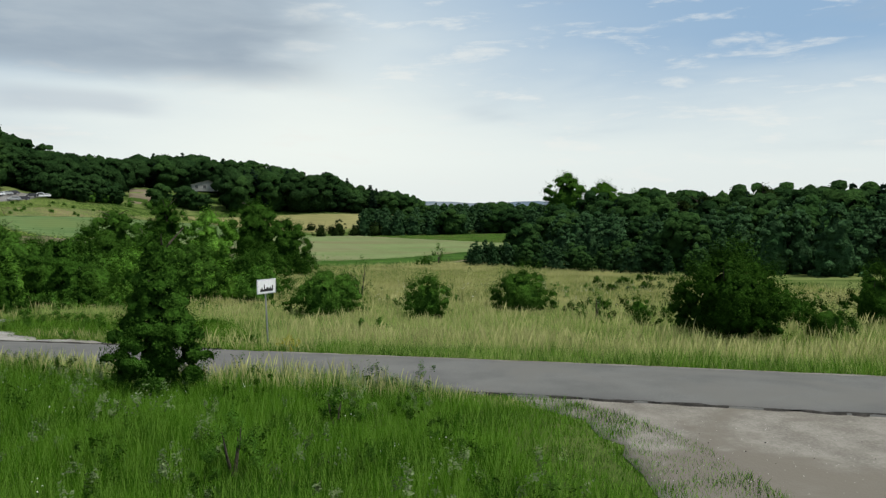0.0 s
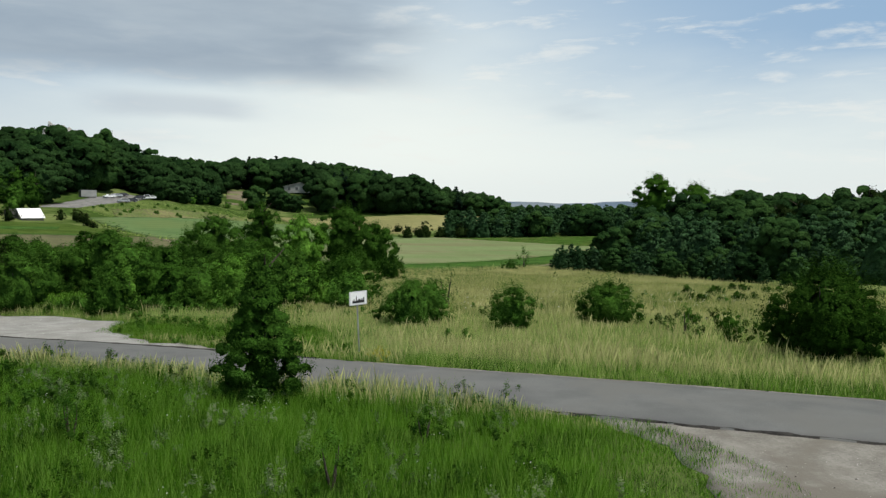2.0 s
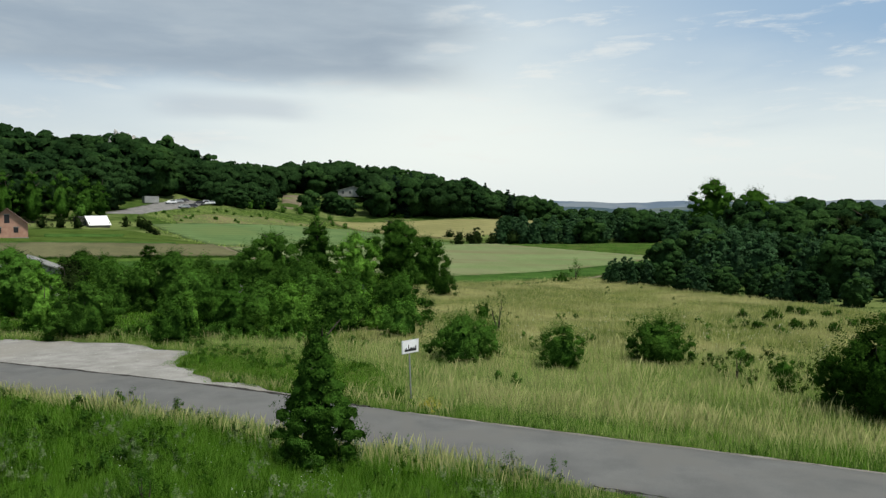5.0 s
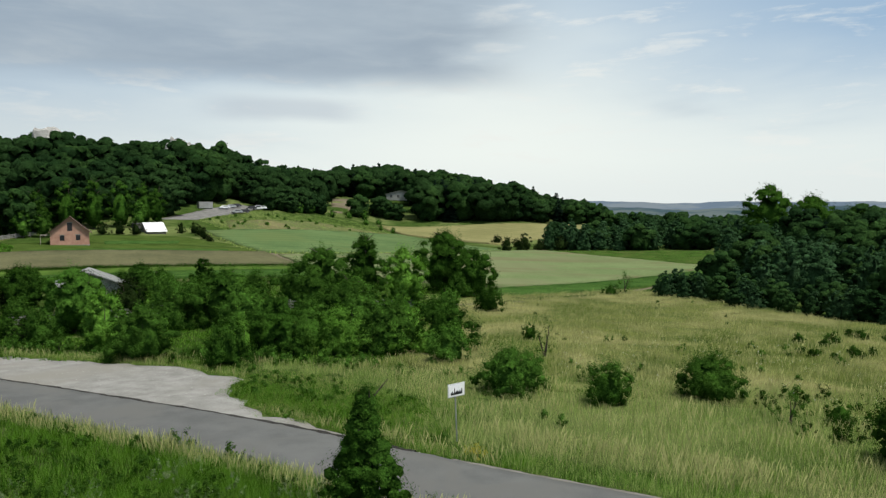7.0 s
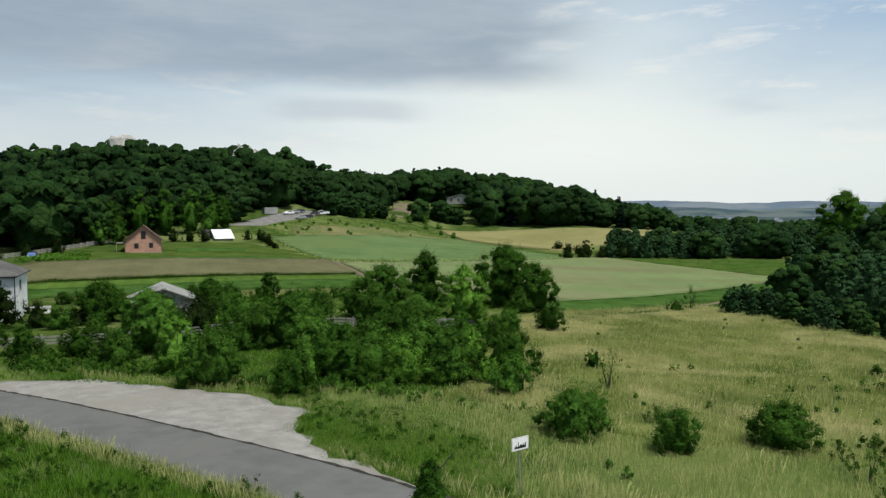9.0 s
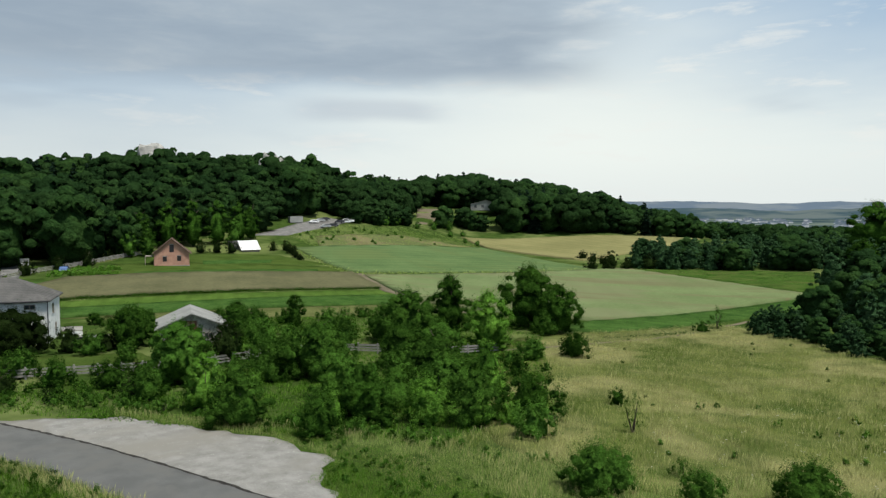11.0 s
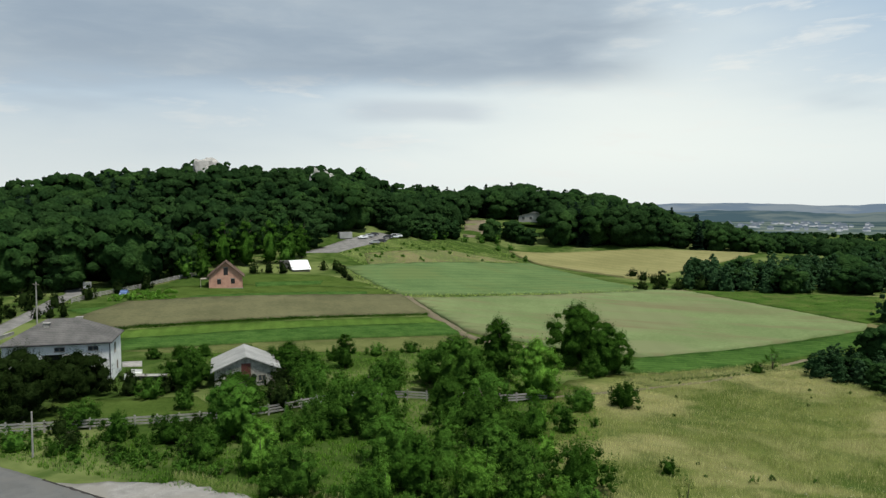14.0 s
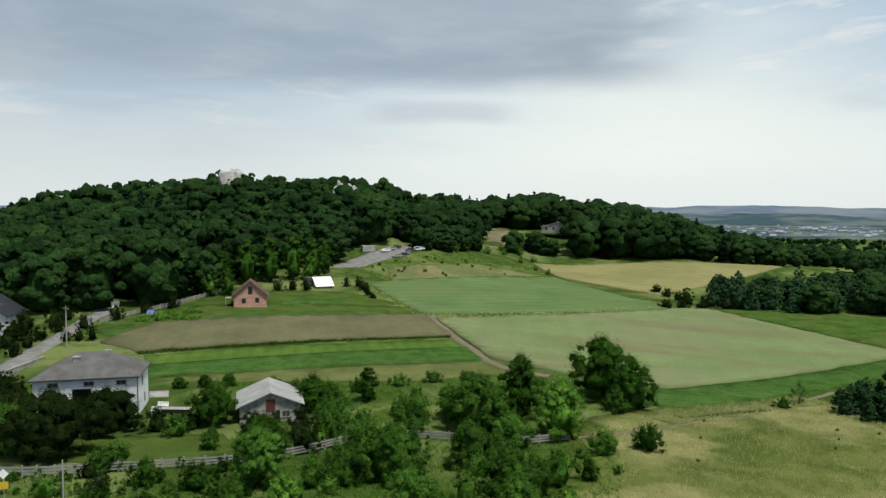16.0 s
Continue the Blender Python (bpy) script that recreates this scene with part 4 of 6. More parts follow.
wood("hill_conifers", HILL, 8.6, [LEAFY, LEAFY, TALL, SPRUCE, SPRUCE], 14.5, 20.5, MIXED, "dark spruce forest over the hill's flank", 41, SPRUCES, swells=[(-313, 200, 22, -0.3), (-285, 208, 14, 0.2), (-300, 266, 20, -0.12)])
wood("hilltop_trees", [(-238, 240), (-222, 226), (-210, 238), (-226, 252)], 7, [LEAFY], 20, 23.5, MIXED, "tall trees below the limestone crag", 18)
wood("crag_trees", [(-192, 262), (-178, 254), (-170, 262), (-184, 268)], 6.5, [LEAFY], 20, 23, MIXED, "trees round the small crags", 19)
wood("middle_forest", [(-172, 285), (-158, 292), (-150, 318), (-165, 372), (-163, 395), (-120, 420), (-236, 458), (-250, 330)], 7.6, [DISTANT, DISTANT, TALL, DISTANT, SPRUCE], 14, 19, MIXED, "mixed forest behind the car park", 12, swells=[(-170, 334, 12, -0.35), (-241, 432, 16, -0.25), (-196, 378, 24, -0.55), (-225, 400, 24, -0.4), (-200, 418, 16, -0.35), (-189, 338, 10, -0.3), (-165, 411, 12, 0.1)])
wood("crest_forest", [(-121, 388), (-111, 345), (-91, 352), (-66, 362), (-56, 368), (-66, 472), (-172, 468), (-170, 420), (-138, 402)], 7.2, [DISTANT, DISTANT, TALL, DISTANT, SPRUCE], 14, 21, MIXED, "mixed wood along the crest above the rye", 13, lambda x, y: (x > -0.292 * y) | (y > 402), swells=[(-76, 440, 14, -0.3), (-62, 405, 8, 0.15), (-76, 414, 15, -0.38), (-158, 447, 14, 0.12), (-55, 403, 10, 0.1), (-134, 435, 10, -0.1)])
wood("crest_end", [(-66, 362), (-45, 366), (-18, 372), (0, 385), (20, 420), (-10, 490), (-66, 472), (-56, 368)], 7.4, [DISTANT, DISTANT, DISTANT, DISTANT, SPRUCE], 9, 15, MIXED, "lower wood at the crest's end", 23, swells=[(-56, 422, 9, 0.3), (0, 446, 26, -0.45), (-8, 497, 24, -0.5), (12, 432, 12, -0.3), (-3, 393, 20, -0.55), (-20, 394, 12, -0.2), (14, 406, 16, -0.25), (-41, 438, 10, 0.12), (-24, 464, 12, -0.2)])
wood("valley_wood", [(0, 385), (60, 300), (170, 330), (230, 480), (60, 560), (-30, 540), (-10, 500), (20, 420)], 17, [THIN], 8, 12, MIXED, "dark woods running down into the valley", 17)
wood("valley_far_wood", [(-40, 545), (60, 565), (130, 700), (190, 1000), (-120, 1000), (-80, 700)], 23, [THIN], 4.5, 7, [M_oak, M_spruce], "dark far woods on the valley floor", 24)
wood("far_pines", [(-31, 263), (-33, 254), (-28, 245), (-10, 241), (15, 243), (45, 246), (75, 300), (66, 330), (24, 306), (-6, 284), (-22, 274)], 5.8, [PINES, PINES, PINES, PINES, DISTANT], 6, 10.5, PINEWOOD, "dark young pine wood beyond the fields", 14)
wood("young_pines", [(4.5, 140), (6, 128), (12, 122), (19, 107), (29, 91), (36, 90), (26, 117), (18, 135), (12, 148)], 3.6, [PINES, PINES, LEAFY], 2.4, 4.8, PINEWOOD, "low young pines at the meadow's edge", 42)
wood("near_pines", [(14, 146), (20, 136), (28, 116), (38, 92), (44, 84), (60, 80), (75, 90), (60, 120), (46, 150), (40, 190), (22, 200), (24, 165)], 5.4, [PINES, PINES, PINES, LEAFY], 5, 10.5, PINEWOOD, "dark pine and birch wood at the meadow's edge", 15)
wood("birch_wood", [(75, 90), (60, 120), (46, 150), (40, 190), (50, 246), (80, 235), (105, 180), (112, 85)], 7.6, [LEAFY, LEAFY, LEAFY, TALL, SPRUCE], 10, 13.5, MIXED, "tall mixed wood behind the young pines", 16)
for x, y, h, w in [(45, 263, 21.5, 19), (56, 252, 17.5, 20), (64, 236, 14, 17), (38, 240, 10, 9)]:
    plant("tall_tree", "round", x, y, h, w, M_leaf_mid, "tall old tree standing above the pine wood", "tree", leaf=0.75, count=3000)
for x, y, h, w in [(64, 144, 13.5, 8), (72, 138, 11.5, 8), (58, 160, 12, 8), (82, 132, 12, 9), (50, 150, 11, 8)]:
    plant("tall_tree", "round", x, y, h, w, M_leaf_dark, "tall dark tree in the pine wood", "tree", leaf=0.6, count=1800)
for x, y, h, w in [(-162, 158, 11, 8), (-160, 164, 12, 8), (-153, 152, 8, 5.5), (-150, 156, 8.5, 5.5), (-157, 172, 15, 9), (-154, 179, 16, 9), (-151, 187, 15, 9), (-149, 195, 14, 8.5), (-150, 203, 12, 8), (-147, 190, 9, 6)]:
    plant("birch_tree", "round", x, y, h, w, M_leaf_mid if h > 9 else M_leaf, "green leafy tree at the forest's edge", "tree", leaf=0.5, count=1500, group="trees at the forest's edge", low=0.4)
PATCH = [(-145.1, 319), (-131.4, 337), (-148.9, 292), (-153.5, 300), (-157, 284), (-117.3, 346), (-123, 349), (-151, 309)]
wood("patch_trees", [(-165, 278), (-112, 278), (-112, 358), (-165, 358)], 4.6, [LEAFY, DISTANT], 8, 12, MIXED, "round leafy trees beside the ploughed patch", 46, lambda x, y: np.min([np.hypot(x - a, y - b) for a, b in PATCH], axis=0) < 3.4)


# ---- grass ----
def road_edge(x):
    """The road's middle line: y at x."""
    px, py = [p[0] for p in MIDDLE][::-1], [p[1] for p in MIDDLE][::-1]
    return np.interp(x, px, py)


def blades(name, poly, per_m2, hlo, hhi, width, material, label, seed, keep=None, lean=0.6, patch=0.65, cap=420000, tuft=6, spread=0.08, grow=None, head=False):
    rng = np.random.default_rng(seed)
    xs, ys = [p[0] for p in poly], [p[1] for p in poly]
    area = (max(xs) - min(xs)) * (max(ys) - min(ys))
    n = int(area * per_m2 / tuft)
    x, y = np.repeat(rng.uniform(min(xs), max(xs), n), tuft), np.repeat(rng.uniform(min(ys), max(ys), n), tuft)
    ox, oy = rng.normal(0, spread, (2, n * tuft))
    x, y = x + ox, y + oy
    way = np.arctan2(oy, ox)
    tall = np.repeat(rng.uniform(0.6, 1.15, n), tuft)
    ok = inside(poly, x, y)
    if keep:
        ok &= keep(x, y)
    x, y, way, tall = x[ok][:cap], y[ok][:cap], way[ok][:cap], tall[ok][:cap]
    n = len(x)
    wave = 0.5 + 0.2 * np.sin(x * 0.9 + 1.3 * np.sin(y * 0.6)) + 0.2 * np.sin(y * 1.1 + 2 * np.sin(x * 0.35)) + 0.25 * np.sin(x * 3.3 + 2 * np.sin(y * 2.3)) * np.sin(y * 2.9 + x)
    h = rng.uniform(hlo, hhi, n) * (1 - patch + patch * wave) * tall
    if grow:
        h = h * grow(x, y)
    z = height(x, y)
    a, b = rng.uniform(0, 6.28, n), way + rng.normal(0, 0.6, n)
    w = width * rng.uniform(0.6, 1.4, n) / 2
    dx, dy = np.cos(a) * w, np.sin(a) * w
    l = h * lean * rng.uniform(0.2, 1.3, n)
    lx, ly = np.cos(b) * l, np.sin(b) * l
    p0 = np.stack([x - dx, y - dy, z - 0.03], 1)
    p1 = np.stack([x + dx, y + dy, z - 0.03], 1)
    p2 = np.stack([x + lx, y + ly, z + h], 1)
    if head:
        # a thin stem that carries its broad part high up
        m = np.stack([x + lx * 0.6, y + ly * 0.6, z + h * 0.74], 1)
        p0 = m + np.stack([dx, dy, 0 * dx], 1)
        p1 = np.stack([x, y, z - 0.03], 1)
    v = np.stack([p0, p1, p2], 1).reshape(-1, 3)
    # every blade shows its outer face southward
    turned = np.cross(v[1::3] - v[0::3], v[2::3] - v[0::3]) @ np.array([0.0, -1.0, 0.4]) < 0
    w3 = v.reshape(n, 3, 3)
    w3[turned] = w3[turned][:, [1, 0, 2]]
    soft = np.stack([np.cos(b) * 0.35, np.sin(b) * 0.35, np.ones(n)], 1) + rng.normal(0, 0.22, (n, 3))
    return tagged(new(name, mesh(name, v, np.arange(3 * n).reshape(n, 3), material, np.repeat(soft, 3, axis=0))), label, "grass", kind="stuff")


def clear_of_paths(x, y):
    return ~inside(LAYBY, x, y) & ~inside(YARD, x, y)


VERGE = [(5, 8), (-14, 8), (-60, 30), (-60, 40), (-30, 34), (10, 22)]
NEAR = [(5, 8), (-14, 8), (-22, 18), (-14, 28), (10, 22)]
ON_VERGE = lambda x, y: clear_of_paths(x, y) & (y < road_edge(x) - 2.85)
TOWARDS_YARD = lambda x, y: np.clip((np.interp(y, [6, 12, 14.7, 16.8, 18.2, 19.6], [4.2, 3.9, 3.6, 3.1, 2.4, 1.6]) - x) * 0.26 + 0.14, 0.12, 1)
blades("near_verge_grass", NEAR, 620, 0.40, 1.0, 0.014, M_grass, "long fine green roadside grass", 20, ON_VERGE, lean=0.45, tuft=3, spread=0.06, grow=TOWARDS_YARD)
blades("verge_grass", [(-14, 8), (-60, 30), (-60, 40), (-14, 28), (-22, 18)], 170, 0.45, 1.0, 0.026, M_grass, "long green roadside grass", 21, ON_VERGE)
blades("verge_seedheads", VERGE, 150, 0.40, 1.05, 0.007, M_straw, "pale seeding grass along the road's edge", 22, lambda x, y: clear_of_paths(x, y) & (y < road_edge(x) - 2.75) & (y > road_edge(x) - 4.4), lean=0.25, patch=0.5, grow=TOWARDS_YARD, head=True, tuft=1)
SHORT = [(-24, 36), (-12, 29.5), (-7, 28.5), (-9, 33), (-12, 39), (-19, 44), (-27, 46.5), (-38, 46.5), (-31, 44.6), (-25, 42)]
FRONT = [(32, 10), (32, 48), (-30, 48), (-50, 46), (-30, 34)]
blades("meadow_grass", FRONT, 155, 0.35, 0.85, 0.013, M_hay, "tall dry meadow grass beyond the road", 23, lambda x, y: clear_of_paths(x, y) & (y > road_edge(x) + 3.0) & ~inside(SHORT, x + 0.8 * np.sin(y * 2.1) + 0.5 * np.sin(x * 6.3), y + 0.9 * np.sin(x * 1.7) + 0.5 * np.sin(y * 7.1)), lean=0.42, tuft=2, spread=0.1)
blades("meadow_green", [(32, 10), (32, 30), (-30, 42), (-30, 34)], 130, 0.35, 0.75, 0.02, M_grass, "shorter green grass by the road's edge", 24, lambda x, y: clear_of_paths(x, y) & (y > road_edge(x) + 2.8) & (y < road_edge(x) + np.where(x > -8, 5.2, 14)))
blades("meadow_straw", FRONT, 30, 0.6, 1.0, 0.007, M_straw, "pale seeding stems in the meadow", 28, lambda x, y: clear_of_paths(x, y) & (y > road_edge(x) + 4.2) & ~inside(SHORT, x, y), lean=0.3, tuft=1, head=True)
blades("straw_fringe", [(32, 10), (32, 30), (-34, 48), (-34, 34)], 42, 0.5, 1.0, 0.007, M_straw, "pale dry fringe of grass along the road", 29, lambda x, y: clear_of_paths(x, y) & (y > road_edge(x) + np.where(x > -5, 5.2, 2.7)) & (y < road_edge(x) + np.where(x > -5, 8.5, 4.6)), lean=0.35, patch=0.5, tuft=1, head=True)
blades("short_grass", SHORT, 130, 0.10, 0.34, 0.025, M_grass, "short green grass beside the lay-by", 27, clear_of_paths)
blades("short_dry_grass", SHORT, 90, 0.12, 0.36, 0.02, M_hay_pale, "short yellowish grass beside the lay-by", 57, clear_of_paths, tuft=12, spread=0.3)
blades("far_meadow", [(40, 45), (28, 92), (10, 131), (-1, 138), (-20, 116), (-24, 100), (-14, 62), (-20, 48)], 44, 0.3, 0.75, 0.05, M_hay_pale, "wide sunlit meadow of dry grass", 25, tuft=7, spread=0.32, patch=0.85)
blades("far_straw", [(40, 45), (28, 92), (10, 131), (-1, 138), (-20, 116), (-24, 100), (-14, 62), (-20, 48)], 13, 0.65, 1.0, 0.03, M_straw, "pale seeding stems over the wide meadow", 47, lean=0.3, tuft=1, head=True)
blades("rough_grass", [(-20, 47), (-14, 62), (-24, 100), (-48, 104), (-60, 88), (-48, 72), (-60, 55), (-85, 44), (-60, 42)], 34, 0.3, 0.7, 0.06, M_grass, "rough grass between the bushes", 26)


def weeds(name, poly, count, hlo, hhi, leaf, material, label, seed, keep=None):
    """Leafy weeds joined into one growth."""
    rng = np.random.default_rng(seed)
    xs, ys = [p[0] for p in poly], [p[1] for p in poly]
    x, y = rng.uniform(min(xs), max(xs), count), rng.uniform(min(ys), max(ys), count)
    ok = inside(poly, x, y)
    if keep:
        ok &= keep(x, y)
    vs, ns = [], []
    for px, py in zip(x[ok], y[ok]):
        h = rng.uniform(hlo, hhi)
        v, f, n = crown("bush", h, h * rng.uniform(0.9, 1.6), 0.03, 7, 14, leaf, rng, 0.6, 1.6, False)
        vs.append(v + np.array([px, py, hz(px, py)]))
        ns.append(n)
    v = np.concatenate(vs)
    tagged(new(name, mesh(name, v, np.arange(len(v)).reshape(-1, 3), material, np.concatenate(ns))), label, "weeds", kind="stuff")


weeds("verge_weeds", NEAR, 170, 0.45, 0.95, 0.05, M_leaf, "leafy green weeds in the verge", 61, lambda x, y: ON_VERGE(x, y) & (TOWARDS_YARD(x, y) > 0.7))
weeds("pale_weeds", NEAR, 150, 0.55, 1.05, 0.045, M_pale_weed, "light green weeds in the verge", 62, lambda x, y: ON_VERGE(x, y) & (TOWARDS_YARD(x, y) > 0.7))
weeds("left_verge_weeds", [(-14, 10), (-22, 18), (-50, 32), (-45, 33), (-14, 27)], 260, 0.4, 0.9, 0.09, M_leaf, "leafy weeds in the long verge", 63, ON_VERGE)
weeds("meadow_weeds", [(30, 18), (30, 75), (-4, 72), (-14, 44), (-8, 30)], 60, 0.3, 0.7, 0.09, M_leaf, "leafy weeds among the meadow grass", 64, lambda x, y: y > road_edge(x) + 3.2)
weeds("far_meadow_weeds", [(35, 60), (24, 95), (8, 128), (-14, 112), (-12, 68)], 24, 0.2, 0.45, 0.10, M_leaf, "dark weeds scattered over the meadow", 65)
weeds("layby_weeds", [(-14, 46), (-26, 47), (-48, 46.5), (-62, 44), (-62, 47), (-48, 49), (-20, 49)], 130, 0.4, 1.2, 0.13, M_leaf, "weeds growing round the lay-by", 66)

weeds("green_weeds", SHORT, 260, 0.12, 0.38, 0.07, M_leaf, "leafy green weeds in the short grass by the lay-by", 74, clear_of_paths)
weeds("scrub_weeds", [(7, 35), (20, 33), (22, 44), (8, 47)], 80, 0.4, 0.9, 0.09, M_leaf_mid, "dark leafy scrub in the meadow", 71)
weeds("shore_weeds", [(14, 62), (30, 64), (28, 84), (16, 80)], 40, 0.4, 0.9, 0.18, M_leaf, "green weeds in a dip of the meadow", 72)
weeds("fence_weeds", [(-96, 40), (-79, 47.5), (-66, 56.5), (-55, 60), (-48, 50), (-60, 45.5), (-72, 42)], 200, 0.5, 1.2, 0.16, M_leaf_mid, "dark weeds between the road and the fence", 73)
wood("car_park_trees", [(-160, 283), (-150, 281), (-144, 300), (-147, 322), (-158, 328), (-172, 300)], 6.0, [LEAFY], 6, 10.5, MIXED, "leafy trees beside the car park", 45)


# ---- farm roads, car park and lawns ----
strip("farm_road", [(-100, 52), (-118, 66), (-132, 80), (-146, 100.5), (-156, 115), (-160, 122), (-170, 128)], 4.2, 0.06, M_lane, "worn grey farm road", "road", 0.05, 2.0, 4)
strip("forest_lane", [(-156, 115), (-152.5, 128), (-152, 142), (-157, 160), (-161, 182), (-160, 202), (-156, 214), (-155, 225)], 1.5, 0.04, M_mown, "worn grassy lane along the forest's edge", "road", 0.15, 2.0, 4)
drape("car_park", [(-155, 209), (-147, 221), (-148.5, 243), (-150, 262), (-154.5, 278), (-162, 277), (-160, 250), (-156.5, 226)], M_lane, 0.08, 3.0, "worn grey car park at the forest's edge", "car park", 0.4, 0.3)
drape("garden_lawn", [(-84, 60), (-69, 69.5), (-62, 65), (-72, 54.5), (-80, 52)], M_lawn, 0.05, 2.0, "mown yellowish lawn behind the fence", "lawn", 0.3, 0.2)
drape("house_lawn", [(-148, 152), (-142, 172), (-126, 184), (-106, 182), (-128, 158)], M_lawn, 0.06, 3.0, "green lawn round the brick house", "lawn", 0.3, 0.3)
drape("terrace", [(-93.5, 78.6), (-91.0, 80.2), (-94, 83), (-96.6, 81.2)], M_concrete, 0.07, 1.5, "small concrete terrace beside the farmhouse", "terrace", 0.3)
drape("farm_drive", [(-106, 56), (-104, 64), (-97, 58), (-93, 52), (-96, 46)], M_gravel, 0.06, 2.0, "earth drive in front of the farmhouse", "drive", 0.3, 0.2)


# ---- buildings ----
def window(parent, name, x, z, w, h, y, frame_mat, facing="front", deep=0.10):
    """A framed pane in a wall; facing front: in the plane y, facing side: in the plane x = y."""
    def put(bm, x0, x1, d0, d1, z0, z1):
        if facing == "front":
            box(bm, x0, x1, y - d1, y - d0, z0, z1)
        else:
            box(bm, y + d0, y + d1, x0, x1, z0, z1)
        return bm
    t = 0.07
    bm = bmesh.new()
    put(bm, x, x + w, 0.0, 0.05, z, z + t)
    put(bm, x, x + w, 0.0, 0.05, z + h - t, z + h)
    for c in (x, x + w / 2 - t / 2, x + w - t):
        put(bm, c, c + t, 0.0, 0.05, z + t, z + h - t)
    f = part(name, bm, frame_mat, parent)
    part("pane", put(bmesh.new(), x + t, x + w - t, 0.004, 0.02, z + t, z + h - t), M_glass, f)
    part("sill", put(bmesh.new(), x - 0.06, x + w + 0.06, 0.0, 0.12, z - 0.06, z), M_concrete, f)
    return f


def hip_roof(w, d, z0, rise, over, ridge):
    bm = bmesh.new()
    a, b = -over, w + over
    c, e = -over, d + over
    r0, r1, ym = w / 2 - ridge / 2, w / 2 + ridge / 2, d / 2
    t = 0.16
    v = [(a, c, z0), (b, c, z0), (b, e, z0), (a, e, z0), (r0, ym, z0 + rise), (r1, ym, z0 + rise), (a, c, z0 - t), (b, c, z0 - t), (b, e, z0 - t), (a, e, z0 - t)]
    solid(bm, v, [(0, 1, 5, 4), (1, 2, 5), (2, 3, 4, 5), (3, 0, 4), (0, 6, 7, 1), (1, 7, 8, 2), (2, 8, 9, 3), (3, 9, 6, 0), (9, 8, 7, 6)])
    return bm


def farmhouse():
    ob = empty("farmhouse", -96.7, 61.4, -2.85, 40.0)
    w, d, h = 13.7, 9.2, 6.0
    bm = bmesh.new()
    t = 0.35
    box(bm, 0, 5.0, 0, t, -0.5, h)
    box(bm, 5.0, 7.6, 0, t, 4.6, h)
    box(bm, 5.0, 7.6, 0, t, -0.5, 1.4)
    box(bm, 7.6, w, 0, t, -0.5, h)
    box(bm, 0, w, d - t, d, -0.5, h)
    box(bm, 0, t, t, d - t, -0.5, h)
    box(bm, w - t, w, t, d - t, -0.5, h)
    part("wall", bm, M_white, ob, "white rendered walls")
    # a near-black panel paints the shade inside the recess
    part("loggia", box(bmesh.new(), 5.0, 7.6, 1.6, 1.75, -0.4, 4.9), M_dark, ob, "near-black panel painted as the shade deep in the loggia")
    part("roof", hip_roof(w, d, h + 0.16, 2.9, 0.45, 4.2), M_roof, ob, "grey hipped roof")
    g = bmesh.new()
    rod(g, (-0.5, -0.52, h + 0.05), (w + 0.5, -0.52, h + 0.05), 0.08)
    rod(g, (w + 0.1, -0.16, h), (w + 0.1, -0.16, 0), 0.06)
    part("gutter", g, M_dark, ob, "dark rain gutter and downpipe")
    for x, y, z in ((5.0, 3.1, 7.7), (8.8, 5.4, 8.1)):
        c = box(bmesh.new(), x - 0.4, x + 0.4, y - 0.3, y + 0.3, 6.9, z + 0.9, 0.03)
        c = part("chimney", c, M_stone, ob)
        part("cap", box(bmesh.new(), x - 0.5, x + 0.5, y - 0.4, y + 0.4, z + 0.9, z + 1.0), M_concrete, c)
    for x in (1.9, 6.6, 10.9):
        window(ob, "window", x, 5.0, 1.35, 0.62, 0.0, M_wood)
    for x in (1.4, 10.2):
        window(ob, "window", x, 1.2, 1.3, 1.4, 0.0, M_wood)
    window(ob, "window", 3.6, 3.9, 1.1, 1.4, w, M_wood, "side")
    window(ob, "window", 5.4, 1.1, 0.9, 1.2, w, M_wood, "side")
    return tagged(ob, "white two-storey farmhouse with a grey hipped roof", "house")


farmhouse()


def gable_walls(w, d, eave, rise, t=0.35):
    """Four walls, with a gable in front and behind, as one shell with thickness."""
    bm = bmesh.new()
    for y0, y1 in ((0, t), (d - t, d)):
        prof = [(0, -0.5), (w, -0.5), (w, eave), (w / 2, eave + rise), (0, eave)]
        v = [(x, y0, z) for x, z in prof] + [(x, y1, z) for x, z in prof]
        solid(bm, v, [(0, 1, 2, 3, 4), (9, 8, 7, 6, 5)] + [(i, i + 5, (i + 1) % 5 + 5, (i + 1) % 5) for i in range(5)])
    box(bm, 0, t, t, d - t, -0.5, eave)
    box(bm, w - t, w, t, d - t, -0.5, eave)
    bmesh.ops.recalc_face_normals(bm, faces=bm.faces[:])
    return bm


def roof_slab(w, d, eave, rise, over, side):
    """One slope of a gabled roof; side: -1 or 1."""
    k = rise / (w / 2)
    t = 0.14
    xm, xe = w / 2, (w / 2 + side * (w / 2 + over))
    zt, ze = eave + rise + 0.02, eave - k * over + 0.02
    v = [(xm, -over, zt), (xe, -over, ze), (xe, d + over, ze), (xm, d + over, zt)]
    bm = bmesh.new()
    solid(bm, v + [(x, y, z + t) for x, y, z in v], [(0, 1, 2, 3), (7, 6, 5, 4), (0, 4, 5, 1), (1, 5, 6, 2), (2, 6, 7, 3), (3, 7, 4, 0)])
    bmesh.ops.recalc_face_normals(bm, faces=bm.faces[:])
    return bm


